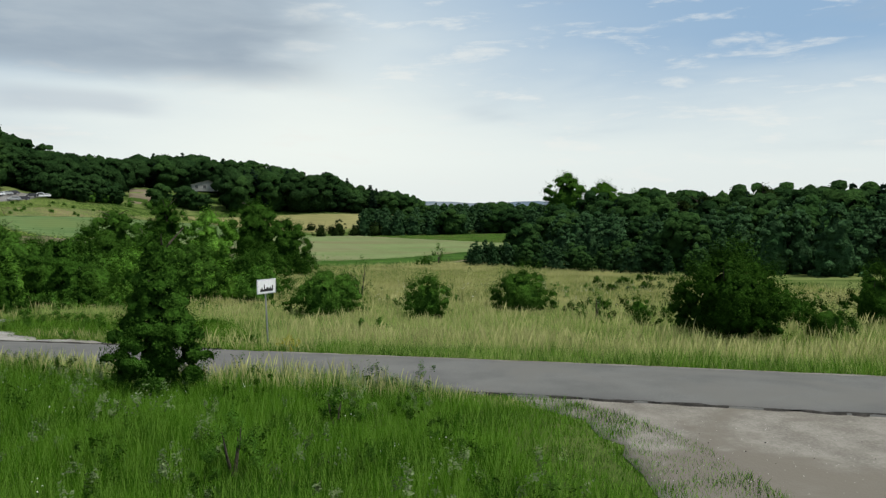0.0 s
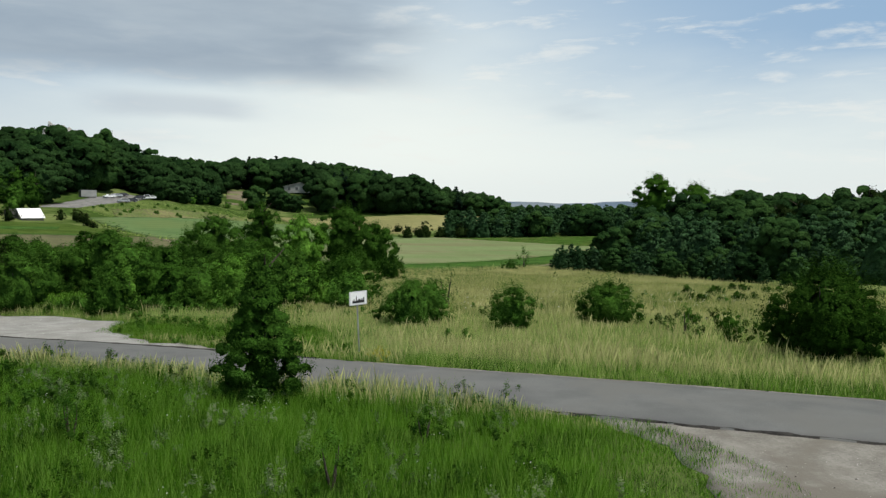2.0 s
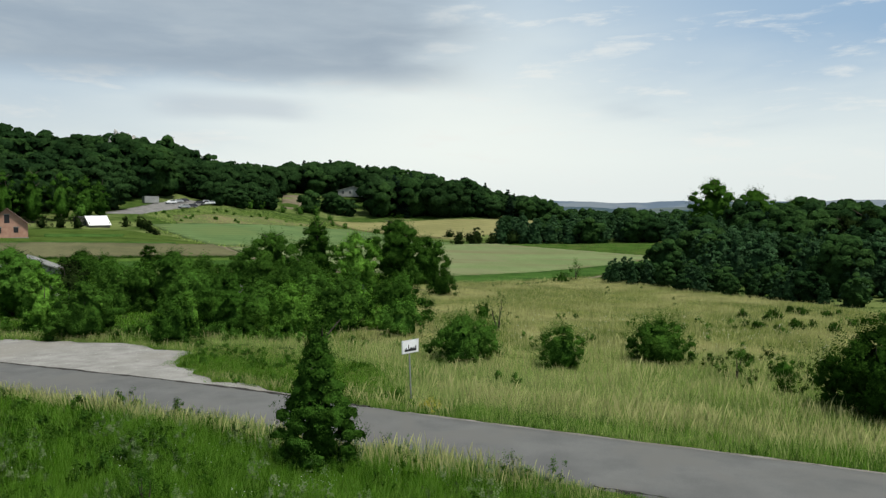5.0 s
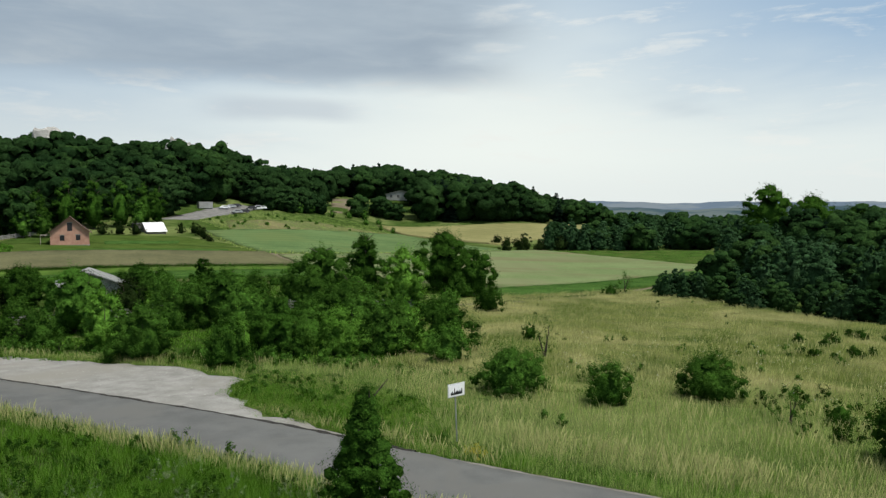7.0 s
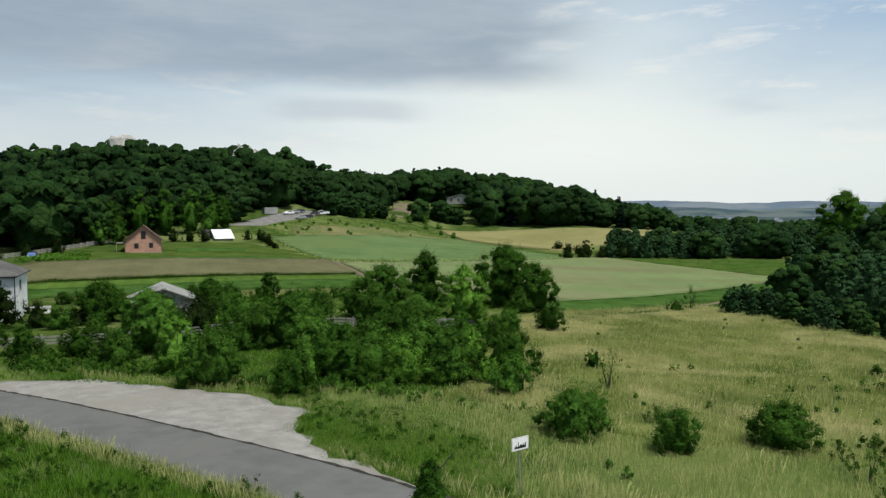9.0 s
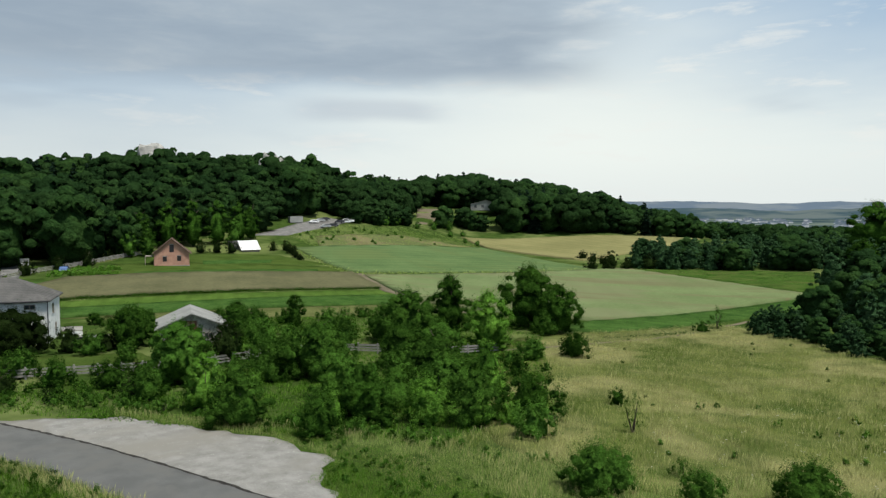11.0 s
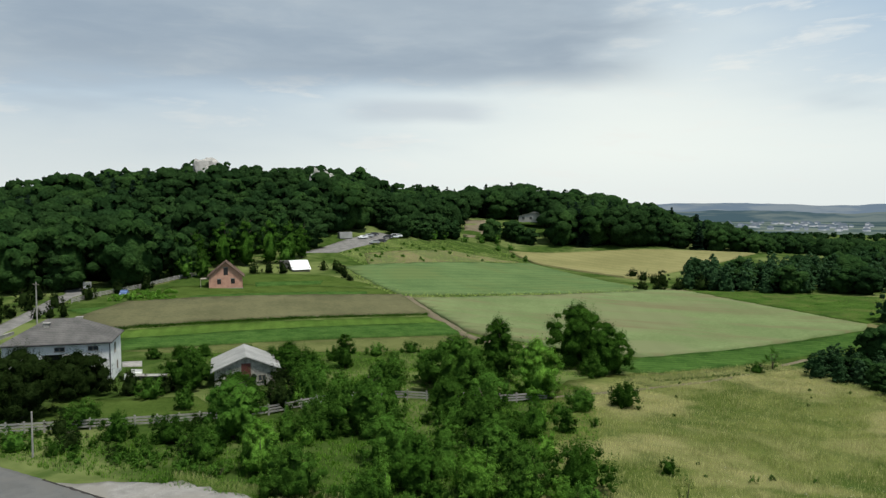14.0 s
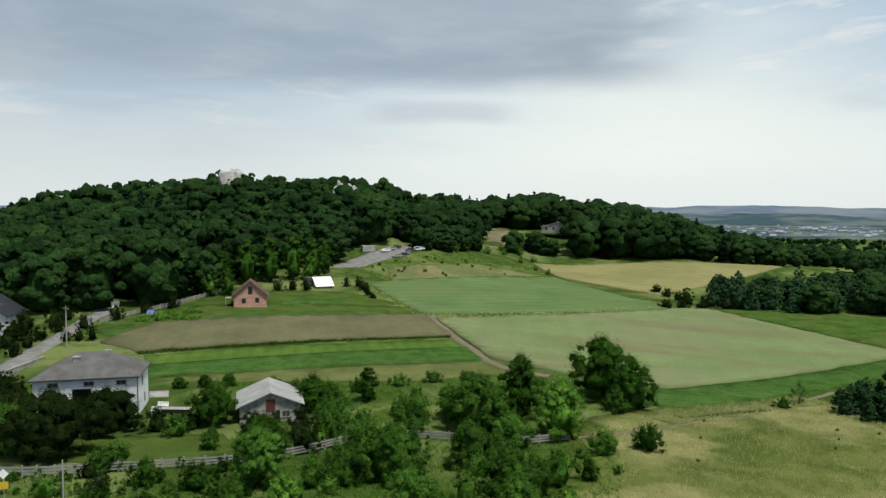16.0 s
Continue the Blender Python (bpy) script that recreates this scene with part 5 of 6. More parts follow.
def barn():
    w, d, e, r = 8.4, 8.5, 2.7, 1.75
    ob = empty("barn", -70.3, 73.9, -2.9, 42.0)
    part("wall", gable_walls(w, d, e, r), M_stone, ob, "rough pale fieldstone walls")
    for s in (-1, 1):
        slope = part("roof_slope", roof_slab(w, d, e, r, 0.55, s), M_tin, ob, "pale sheet roof slope")
        k, xm = r / (w / 2), w / 2
        for i in range(9):
            y = -0.35 + i * 1.15
            u = [(xm, y, e + r + 0.165), (xm + s * (xm + 0.5), y, e + 0.165 - 0.5 * k), (xm + s * (xm + 0.5), y + 0.07, e + 0.165 - 0.5 * k), (xm, y + 0.07, e + r + 0.165)]
            bm = solid(bmesh.new(), u + [(a, b, c + 0.025) for a, b, c in u], [(0, 1, 2, 3), (7, 6, 5, 4), (0, 4, 5, 1), (1, 5, 6, 2), (2, 6, 7, 3), (3, 7, 4, 0)])
            bmesh.ops.recalc_face_normals(bm, faces=bm.faces[:])
            part("rib", bm, M_tin, slope)
    door = part("loft_door", box(bmesh.new(), w / 2 - 0.62, w / 2 + 0.62, -0.06, 0.0, 1.7, 3.5), M_red, ob, "red-brown loft door")
    for x in (w / 2 - 0.72, w / 2 + 0.62):
        part("jamb", box(bmesh.new(), x, x + 0.1, -0.08, 0, 1.65, 3.6), M_wood, door)
    window(ob, "window", w / 2 + 1.6, 0.9, 1.1, 0.9, 0.0, M_wood)
    part("gate", box(bmesh.new(), w / 2 + 0.2, w / 2 + 1.3, -0.05, 0, -0.2, 1.9), M_dark, ob, "dark low gate")
    return tagged(ob, "small stone barn with a pale sheet roof", "barn")


barn()


def brick_house():
    w, d, e, r = 8.6, 8.5, 3.5, 3.6
    ob = empty("brick_house", -136.9, 144.2, 0.45, 41.0)
    part("wall", gable_walls(w, d, e, r), M_brick, ob, "salmon hollow-brick walls, unrendered")
    for s in (-1, 1):
        part("roof_slope", roof_slab(w, d, e, r, 0.6, s), M_brownroof, ob, "brown roof slope")
    for x, z, ww, hh in ((2.1, 1.3, 1.0, 1.3), (5.6, 1.4, 1.0, 1.3), (3.75, 3.7, 1.1, 2.0)):
        # no hole in the wall: the opening's shade is a near-black plate
        op = part("window", box(bmesh.new(), x, x + ww, -0.03, 0.004, z, z + hh), M_dark, ob, "dark plate painted as the shade of an empty window opening")
        part("lintel", box(bmesh.new(), x - 0.15, x + ww + 0.15, -0.05, 0, z + hh, z + hh + 0.16), M_concrete, op)
    part("plinth", box(bmesh.new(), -0.1, w + 0.1, -0.12, d + 0.1, -0.5, 0.25), M_concrete, ob, "concrete plinth")
    part("porch", box(box(bmesh.new(), -2.2, 0, 1.0, 4.0, 2.6, 2.75), -2.2, -2.05, 1.0, 1.15, -0.4, 2.6), M_wood, ob, "small timber porch roof")
    return tagged(ob, "unfinished salmon brick house with a steep brown roof", "house")


brick_house()


def shed():
    ob = empty("garden_shed", -137.2, 181.0, 1.9, 50.0)
    w, d = 5.4, 4.2
    part("wall", box(box(box(box(bmesh.new(), 0, w, 0, 0.12, -0.4, 1.0), 0, w, d - 0.12, d, -0.4, 3.1), 0, 0.12, 0.12, d - 0.12, -0.4, 1.6), w - 0.12, w, 0.12, d - 0.12, -0.4, 1.6), M_wood, ob, "grey board walls")
    bm = bmesh.new()
    v = [(-0.3, -0.5, 0.75), (w + 0.3, -0.5, 0.75), (w + 0.3, d + 0.2, 3.4), (-0.3, d + 0.2, 3.4)]
    solid(bm, v + [(a, b, c + 0.08) for a, b, c in v], [(3, 2, 1, 0), (4, 5, 6, 7), (0, 1, 5, 4), (1, 2, 6, 5), (2, 3, 7, 6), (3, 0, 4, 7)])
    part("roof", bm, M_white, ob, "steep white sheet roof")
    part("lean_to", box(bmesh.new(), -2.6, 0.6, d + 0.3, d + 3.2, -0.4, 3.3, 0.03), M_roof, ob, "grey lean-to behind the shed")
    return tagged(ob, "garden shed with a steep white sheet roof", "shed")


shed()


def villa():
    ob = empty("villa", -166.5, 89.5, -0.7, 32.0)
    w, d, e, r = 11, 9, 4.4, 3.6
    part("wall", gable_walls(w, d, e, r), M_white, ob, "white rendered walls")
    for s in (-1, 1):
        part("roof_slope", roof_slab(w, d, e, r, 0.6, s), M_dark, ob, "dark roof slope")
    for x in (4.4, 6.6, 8.8):
        window(ob, "window", x, 1.0, 1.3, 1.9, 0.0, M_wood)
    window(ob, "window", 3, 1.0, 1.3, 1.8, w, M_wood, "side")
    part("dormer", box(bmesh.new(), 6.8, 9.0, 1.0, 4.0, e + 0.4, e + 2.2, 0.03), M_roof, ob, "grey dormer")
    return tagged(ob, "white villa with a dark roof at the forest road", "house")


villa()


def hill_house():
    ob = empty("hill_house", -133.5, 383.5, 14.0, 14.0)
    w, d, e = 17, 9, 2.9
    part("wall", gable_walls(w, d, e, 2.2), M_rock, ob, "pale rough stone walls")
    for s in (-1, 1):
        part("roof_slope", roof_slab(w, d, e, 2.2, 0.5, s), M_rock, ob, "pale weathered roof slope")
    for x in (2, 6, 10, 13):
        window(ob, "window", x, 1.0, 1.4, 1.6, 0.0, M_stone)
    return tagged(ob, "long pale weathered house on the crest by the wood", "house")


hill_house()


# ---- fence, posts and signs ----
def fence(way, label):
    ob = empty("fence", 0, 0, 0)
    line = spline(way, 2.0)
    post_me, rail_me = bpy.data.meshes.new("post"), {}
    bm = box(bmesh.new(), -0.09, 0.09, -0.09, 0.09, -0.3, 1.35, 0.02)
    bm.to_mesh(post_me)
    bm.free()
    post_me.materials.append(M_concrete)
    bm = box(bmesh.new(), 0.0, 1.0, -0.03, 0.03, -0.11, 0.11, 0.012)
    plank = bpy.data.meshes.new("rail")
    bm.to_mesh(plank)
    bm.free()
    plank.materials.append(M_concrete)
    for a, b in zip(line, line[1:]):
        za, zb = hz(a.x, a.y), hz(b.x, b.y)
        d = b - a
        turn = math.degrees(math.atan2(d.y, d.x))
        tilt = -math.degrees(math.atan2(zb - za, d.length))
        p = part("post", post_me, None, ob)
        p.matrix_world = pose(a.x, a.y, za, 0, 0, turn)
        for z in (0.38, 0.72, 1.06):
            r = part("rail", plank, None, ob)
            r.matrix_world = pose(a.x, a.y, za + z, 0, tilt, turn) @ Matrix.Diagonal((d.length, 1, 1, 1))
    tagged(ob, label, "fence")


fence([(-95, 40.8), (-79.8, 46.2), (-74.4, 49.1), (-67.2, 54.5), (-59.9, 60.2), (-54.9, 66.2), (-51.4, 74.4), (-46, 79.5), (-39, 82), (-32.6, 85), (-27.8, 90.1)], "grey concrete rail fence along the garden")
fence([(-149.5, 113), (-150.8, 122), (-150.8, 132), (-152, 142.5), (-153, 150), (-153, 157)], "grey rail fence along the lane by the forest")


def road_sign():
    ob = empty("road_sign", -7.55, 30.5, hz(-7.55, 30.5), 54)
    bm = rod(bmesh.new(), (0.10, 0, -0.3), (-0.02, 0, 2.35), 0.032, sides=12)
    part("pole", bm, M_steel, ob, "thin leaning grey steel pole")
    b = part("board", box(bmesh.new(), -0.51, 0.51, -0.075, -0.045, 2.12, 2.74, 0.012), M_signwhite, ob, "white rectangular sign board")
    bm = bmesh.new()
    x = -0.35
    for w, h in ((0.07, 0.15), (0.05, 0.24), (0.08, 0.12), (0.05, 0.40), (0.08, 0.15), (0.12, 0.22), (0.06, 0.16), (0.07, 0.24), (0.05, 0.14), (0.06, 0.32)):
        box(bm, x, x + w, -0.082, -0.077, 2.22, 2.22 + h * 0.75)
        x += w
    part("skyline", bm, M_black, b, "black outline of a town")
    bm = bmesh.new()
    for x0, x1, z0, z1 in ((-0.49, 0.49, 2.135, 2.15), (-0.49, 0.49, 2.71, 2.725), (-0.49, -0.475, 2.15, 2.71), (0.475, 0.49, 2.15, 2.71)):
        box(bm, x0, x1, -0.081, -0.077, z0, z1)
    part("border", bm, M_steel, b, "thin dark border line")
    return tagged(ob, "white built-up-area sign with a black town outline", "road sign")


road_sign()


def pole_thing(name, x, y, h, r, material, label, category):
    ob = empty(name, x, y, hz(x, y))
    part("shaft", rod(bmesh.new(), (0, 0, -0.4), (0.04, 0, h), r, r * 0.75, 12), material, ob)
    part("cap", rod(bmesh.new(), (0.04, 0, h), (0.04, 0, h + 0.08), r * 0.9, r * 0.5, 12), material, ob)
    return tagged(ob, label, category)


pole_thing("utility_pole", -65.8, 44.0, 4.5, 0.10, M_concrete, "pale concrete utility pole beside the road", "pole")
u = pole_thing("utility_pole", -136.3, 94.9, 8.6, 0.16, M_concrete, "grey utility pole by the farm road", "pole")
part("crossarm", box(bmesh.new(), -0.9, 0.9, -0.06, 0.06, 8.1, 8.25), M_wood, u)


def warning_sign():
    ob = empty("warning_sign", -70.8, 41.2, hz(-70.8, 41.2), 40)
    part("pole", rod(bmesh.new(), (0, 0, -0.3), (0, 0, 3.5), 0.035, sides=10), M_steel, ob)
    bm = bmesh.new()
    box(bm, -0.36, 0.36, -0.02, 0.02, -0.36, 0.36, 0.01)
    bmesh.ops.transform(bm, matrix=Matrix.Translation((0, -0.06, 3.3)) @ Matrix.Rotation(radians(45), 4, "Y"), verts=bm.verts)
    part("diamond", bm, M_signwhite, ob, "white diamond plate")
    part("plate", box(bmesh.new(), -0.42, 0.42, -0.08, -0.04, 1.75, 2.5, 0.01), M_yellowsign, ob, "yellow square plate")
    return tagged(ob, "roadside sign with a white diamond and a yellow plate", "road sign")


warning_sign()


def lane_board():
    ob = empty("lane_board", -158.6, 124.6, hz(-158.6, 124.6), 35)
    part("pole", rod(bmesh.new(), (0, 0, -0.3), (0, 0, 2.2), 0.06), M_steel, ob)
    part("panel", box(bmesh.new(), -1.0, 1.0, -0.1, -0.04, 1.6, 2.6, 0.01), M_tin, ob, "pale grey panel")
    for x in (-0.6, 0.6):
        part("plate", box(bmesh.new(), x - 0.3, x + 0.3, -0.1, -0.04, 0.9, 1.45, 0.01), M_signwhite, ob, "small white plate")
    return tagged(ob, "pale notice board at the forest road", "sign")


lane_board()


def low_wall():
    ob = empty("roadside_wall", -126.5, 76.2, hz(-127, 77), 117)
    part("wall", box(bmesh.new(), 0, 12.0, -0.15, 0.15, -0.6, 0.9, 0.03), M_concrete, ob)
    part("coping", box(bmesh.new(), -0.05, 12.05, -0.22, 0.22, 0.9, 1.0, 0.02), M_concrete, ob)
    return tagged(ob, "low grey concrete wall along the farm road", "wall")


low_wall()


def bench():
    ob = empty("garden_bench", -86.0, 72.2, hz(-86, 72.2) + 0.0, 25)
    part("seat", box(bmesh.new(), 0, 1.7, 0, 0.5, 0.42, 0.47, 0.01), M_white, ob)
    part("backrest", box(bmesh.new(), 0, 1.7, 0.5, 0.55, 0.42, 0.95, 0.01), M_white, ob)
    for x in (0.05, 1.55):
        part("leg", box(bmesh.new(), x, x + 0.1, 0.05, 0.5, -0.1, 0.42), M_white, ob)
    return tagged(ob, "white garden bench beside the farmhouse", "bench")


b0 = bench()
copy_thing(b0, pose(-87.4, 74.6, hz(-87.4, 74.6), 0, 0, 25))


def garden_wall():
    ob = empty("planter", -84.6, 72.9, hz(-84.6, 72.9), 25)
    part("trough", box(bmesh.new(), 0, 4.4, 0, 1.3, -0.3, 0.6, 0.04), M_dark, ob)
    part("rim", box(bmesh.new(), -0.06, 4.46, -0.06, 1.36, 0.6, 0.68, 0.02), M_concrete, ob)
    return tagged(ob, "long dark planter with a concrete rim", "planter")


garden_wall()


# ---- cars ----
def car(x, y, turn, paint, word, van=False):
    ob = empty("car", x, y, hz(x, y) + 0.08, turn)
    l, w = (4.3, 1.75)
    h = 1.45 if not van else 1.9
    bm = bmesh.new()
    prof = [(0.0, 0.35), (0.05, 0.75), (0.9, 0.92), (1.5, h - 0.05), (3.2, h), (4.0, 0.98), (4.28, 0.9), (4.3, 0.35)]
    v = [(a, -w / 2, z) for a, z in prof] + [(a, w / 2, z) for a, z in prof]
    k = len(prof)
    solid(bm, v, [tuple(range(k)), tuple(range(2 * k - 1, k - 1, -1))] + [(i, i + k, (i + 1) % k + k, (i + 1) % k) for i in range(k)])
    bmesh.ops.recalc_face_normals(bm, faces=bm.faces[:])
    bmesh.ops.bevel(bm, geom=bm.edges[:], offset=0.06, segments=2, affect="EDGES")
    part("body", bm, paint, ob)
    bm = bmesh.new()
    for s in (-1, 1):
        yy = s * (w / 2 + 0.006)
        solid(bm, [(1.2, yy, 0.98), (1.6, yy, h - 0.14), (3.1, yy, h - 0.1), (3.7, yy, 1.0)], [(0, 1, 2, 3)])
    part("side_windows", bm, M_glass, ob)
    part("windscreen", solid(bmesh.new(), [(0.98, -w * 0.42, 0.98), (0.98, w * 0.42, 0.98), (1.44, w * 0.40, h - 0.12), (1.44, -w * 0.40, h - 0.12)], [(0, 1, 2, 3)]), M_glass, ob)
    for a in (0.8, 3.5):
        for s in (-1, 1):
            t = part("wheel", rod(bmesh.new(), (a, s * (w / 2 - 0.18), 0.31), (a, s * (w / 2 + 0.02), 0.31), 0.31, sides=16), M_black, ob)
            part("rim", rod(bmesh.new(), (a, s * (w / 2 + 0.02), 0.31), (a, s * (w / 2 + 0.03), 0.31), 0.19, sides=12), M_steel, t)
    for s in (-1, 1):
        part("headlight", box(bmesh.new(), -0.01, 0.06, s * 0.6 - 0.18, s * 0.6 + 0.18, 0.62, 0.75), M_signwhite, ob)
    return tagged(ob, word + " car parked on the gravel", "car", "parked cars")


P_white, P_silver, P_dark, P_blue = plain("white_paint", (0.75, 0.76, 0.77), 0.25), plain("silver_paint", (0.42, 0.43, 0.45), 0.3, 0.4), plain("dark_paint", (0.04, 0.04, 0.05), 0.25), plain("blue_paint", (0.08, 0.13, 0.25), 0.25)
car(-157.5, 252.0, 60, P_white, "white")
car(-158.2, 258.0, 62, P_silver, "silver")
car(-159.0, 263.5, 62, P_dark, "dark")
car(-153.5, 265.5, 40, P_dark, "dark")
car(-153.0, 269.5, 40, P_white, "white", True)
car(-153.5, 274, 40, P_white, "white")
car(-149.5, 247.5, 50, P_silver, "silver")
car(-149.2, 252.5, 50, P_dark, "dark")
car(-145.5, 124.0, 130, P_blue, "blue")
tr = empty("site_cabin", -161.5, 244.5, hz(-161.5, 244.5), 55)
part("cabin", box(bmesh.new(), 0, 5.5, 0, 2.4, 0.2, 2.7, 0.04), M_tin, tr)
part("base", box(bmesh.new(), 0.2, 5.3, 0.2, 2.2, -0.4, 0.2), M_dark, tr)
tagged(tr, "pale grey site cabin at the car park", "cabin")


# ---- limestone on the hill ----
def rock(x, y, top, w, seed):
    rng = np.random.default_rng(seed)
    bm = bmesh.new()
    bmesh.ops.create_icosphere(bm, subdivisions=4, radius=1.0)
    z0 = hz(x, y)
    h = top - z0
    for v in bm.verts:
        n = noise.fractal(v.co * 1.7 + Vector((seed, 0, 0)), 0.9, 2.1, 4)
        k = 1 + 0.42 * n
        v.co = Vector((v.co.x * w / 2 * k, v.co.y * w / 2 * k, -0.2 * h if v.co.z < 0 else v.co.z ** 0.45 * h * (0.97 + 0.12 * n)))
    me = bpy.data.meshes.new("rock")
    bm.to_mesh(me)
    bm.free()
    me.materials.append(M_rock)
    ob = new("rock", me)
    ob.location = (x, y, z0)
    tagged(ob, "pale limestone crag standing out of the forest", "rock", "limestone crags")


rock(-262, 278, 46.6, 15, 3)
rock(-188.6, 267, 39.2, 6, 7)
rock(-182.5, 268, 37.8, 7, 12)


# ---- flowers and field edges ----
plant("broom_bush", "bush", -6.1, 28.4, 0.5, 1.5, M_flower, "low bush with yellow blossom at the road's edge", "bush", leaf=0.07, count=420, stems=3)


def blossoms(name, poly, count, h, size, label, seed):
    rng = np.random.default_rng(seed)
    xs, ys = [p[0] for p in poly], [p[1] for p in poly]
    x, y = np.repeat(rng.uniform(min(xs), max(xs), count), 4) + rng.normal(0, 0.12, 4 * count), np.repeat(rng.uniform(min(ys), max(ys), count), 4) + rng.normal(0, 0.12, 4 * count)
    ok = inside(poly, x, y) & clear_of_paths(x, y)
    x, y = x[ok], y[ok]
    c = np.stack([x, y, height(x, y) + h * rng.uniform(0.75, 1.1, len(x))], 1)
    v, f = cards(c, np.array([0, -0.5, 1.0]) + rng.normal(0, 0.3, c.shape), size, rng)
    tagged(new(name, mesh(name, v, f, M_white_flower)), label, "flowers", kind="stuff")


blossoms("white_flowers", [(18, 38), (18, 70), (-5, 70), (-5, 45)], 120, 0.8, 0.05, "scattered white meadow flowers", 31)
blossoms("verge_flowers", [(2, 11), (-14, 11), (-20, 22), (-4, 20)], 60, 0.62, 0.026, "white flowering weeds in the verge", 32)
blades("oat_edge", [(-121.5, 99.3), (-77, 153.2), (-75.5, 152.2), (-119, 98)], 80, 0.5, 0.95, 0.06, M_leaf_mid, "tall dark weeds along the oat field's edge", 33, None, 0.3)
weeds("yellow_crop", [(-144, 118), (-150, 128), (-139, 136), (-133, 128)], 120, 0.4, 0.8, 0.3, M_leaf_light, "patch of yellow-green garden crop", 34)
blades("field_margin", [(-130, 196), (-97, 172), (-92, 171), (-40, 236), (-43, 239), (-95, 176), (-128, 199)], 6, 0.5, 1.0, 0.2, M_hay, "weedy margin between the fields", 35, None, 0.3)


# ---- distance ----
# air haze and daylight on far things are painted in as a glowing colour
def haze_glow(name, a, b, scale):
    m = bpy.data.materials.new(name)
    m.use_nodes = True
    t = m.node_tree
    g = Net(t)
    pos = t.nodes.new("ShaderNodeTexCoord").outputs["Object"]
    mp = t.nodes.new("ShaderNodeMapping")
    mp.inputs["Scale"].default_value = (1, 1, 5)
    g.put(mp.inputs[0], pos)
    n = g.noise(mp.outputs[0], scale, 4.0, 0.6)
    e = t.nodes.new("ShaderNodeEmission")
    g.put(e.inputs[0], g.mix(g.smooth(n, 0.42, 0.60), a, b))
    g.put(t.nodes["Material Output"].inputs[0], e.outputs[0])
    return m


def ridge(name, dist, low, high, wave, seed, material, label):
    """A far ridge: a band round the horizon with an uneven top."""
    v, f = [], []
    n = 400
    for i in range(n + 1):
        a = radians(-75 + 150 * i / n)
        x, y = math.sin(a) * dist, math.cos(a) * dist
        top = high + wave * noise.fractal(Vector((a * 7 + seed, seed, 0)), 0.8, 2.0, 6)
        rows = ((dist - 250, low), (dist, low + (top - low) * 0.6), (dist + 200, top), (dist + 500, low - 20))
        for d, z in rows:
            v.append((math.sin(a) * d, math.cos(a) * d, z))
        if i:
            b = (i - 1) * 4
            f += [(b + j, b + 4 + j, b + 5 + j, b + 1 + j) for j in range(3)]
    me = mesh(name, v, f, material)
    for p in me.polygons:
        p.use_smooth = True
    tagged(new(name, me), label, "distance", kind="structure")


ridge("backdrop_far", 3900, -20, 33, 14, 2.0, haze_glow("far_hills_haze_glow", (0.165, 0.225, 0.290), (0.245, 0.295, 0.330), 0.004), "blue hazy far hills")
ridge("backdrop_middle", 2700, -28, 4, 14, 9.0, haze_glow("middle_hills_haze_glow", (0.070, 0.118, 0.140), (0.165, 0.210, 0.205), 0.004), "hazy wooded hills across the valley")


def valley_floor():
    v, f = [], []
    n = 60
    for i in range(n + 1):
        a = radians(-75 + 150 * i / n)
        for d in (1150, 1500, 1900, 2300, 2700):
            v.append((math.sin(a) * d, math.cos(a) * d, -25.6))
        if i:
            b = (i - 1) * 5
            f += [(b + j, b + 5 + j, b + 6 + j, b + 1 + j) for j in range(4)]
    tagged(new("backdrop_valley", mesh("backdrop_valley", v, f, haze_glow("hazy_valley_fields", (0.060, 0.100, 0.110), (0.185, 0.235, 0.195), 0.006))), "hazy fields on the valley's floor", "distance", kind="structure")


valley_floor()


def town():
    rng = np.random.default_rng(9)
    bm_w, bm_r = bmesh.new(), bmesh.new()
    for i in range(150):
        a = radians(rng.uniform(-6, 14))
        d = rng.uniform(1500, 2250)
        x, y = math.sin(a) * d, math.cos(a) * d
        w, l, h = rng.uniform(6, 15), rng.uniform(6, 11), rng.uniform(2.5, 5)
        z = -26.0
        box(bm_w, x - w / 2, x + w / 2, y - l / 2, y + l / 2, z, z + h)
        solid(bm_r, [(x - w / 2 - 1, y - l / 2 - 1, z + h), (x + w / 2 + 1, y - l / 2 - 1, z + h), (x + w / 2 + 1, y + l / 2 + 1, z + h), (x - w / 2 - 1, y + l / 2 + 1, z + h), (x - w / 4, y, z + h + 4), (x + w / 4, y, z + h + 4)],
              [(0, 1, 5, 4), (1, 2, 5), (2, 3, 4, 5), (3, 0, 4)])
    ob = empty("far_town", 0, 0, 0)
    part("houses", bm_w, haze_glow("hazy_walls", (0.20, 0.24, 0.28), (0.46, 0.49, 0.50), 0.03), ob, "hazy pale house walls")
    part("roofs", bm_r, haze_glow("hazy_roofs", (0.10, 0.145, 0.18), (0.17, 0.20, 0.235), 0.03), ob, "hazy grey roofs")
    tagged(ob, "small town of pale houses far off in the valley", "town", kind="stuff")


town()

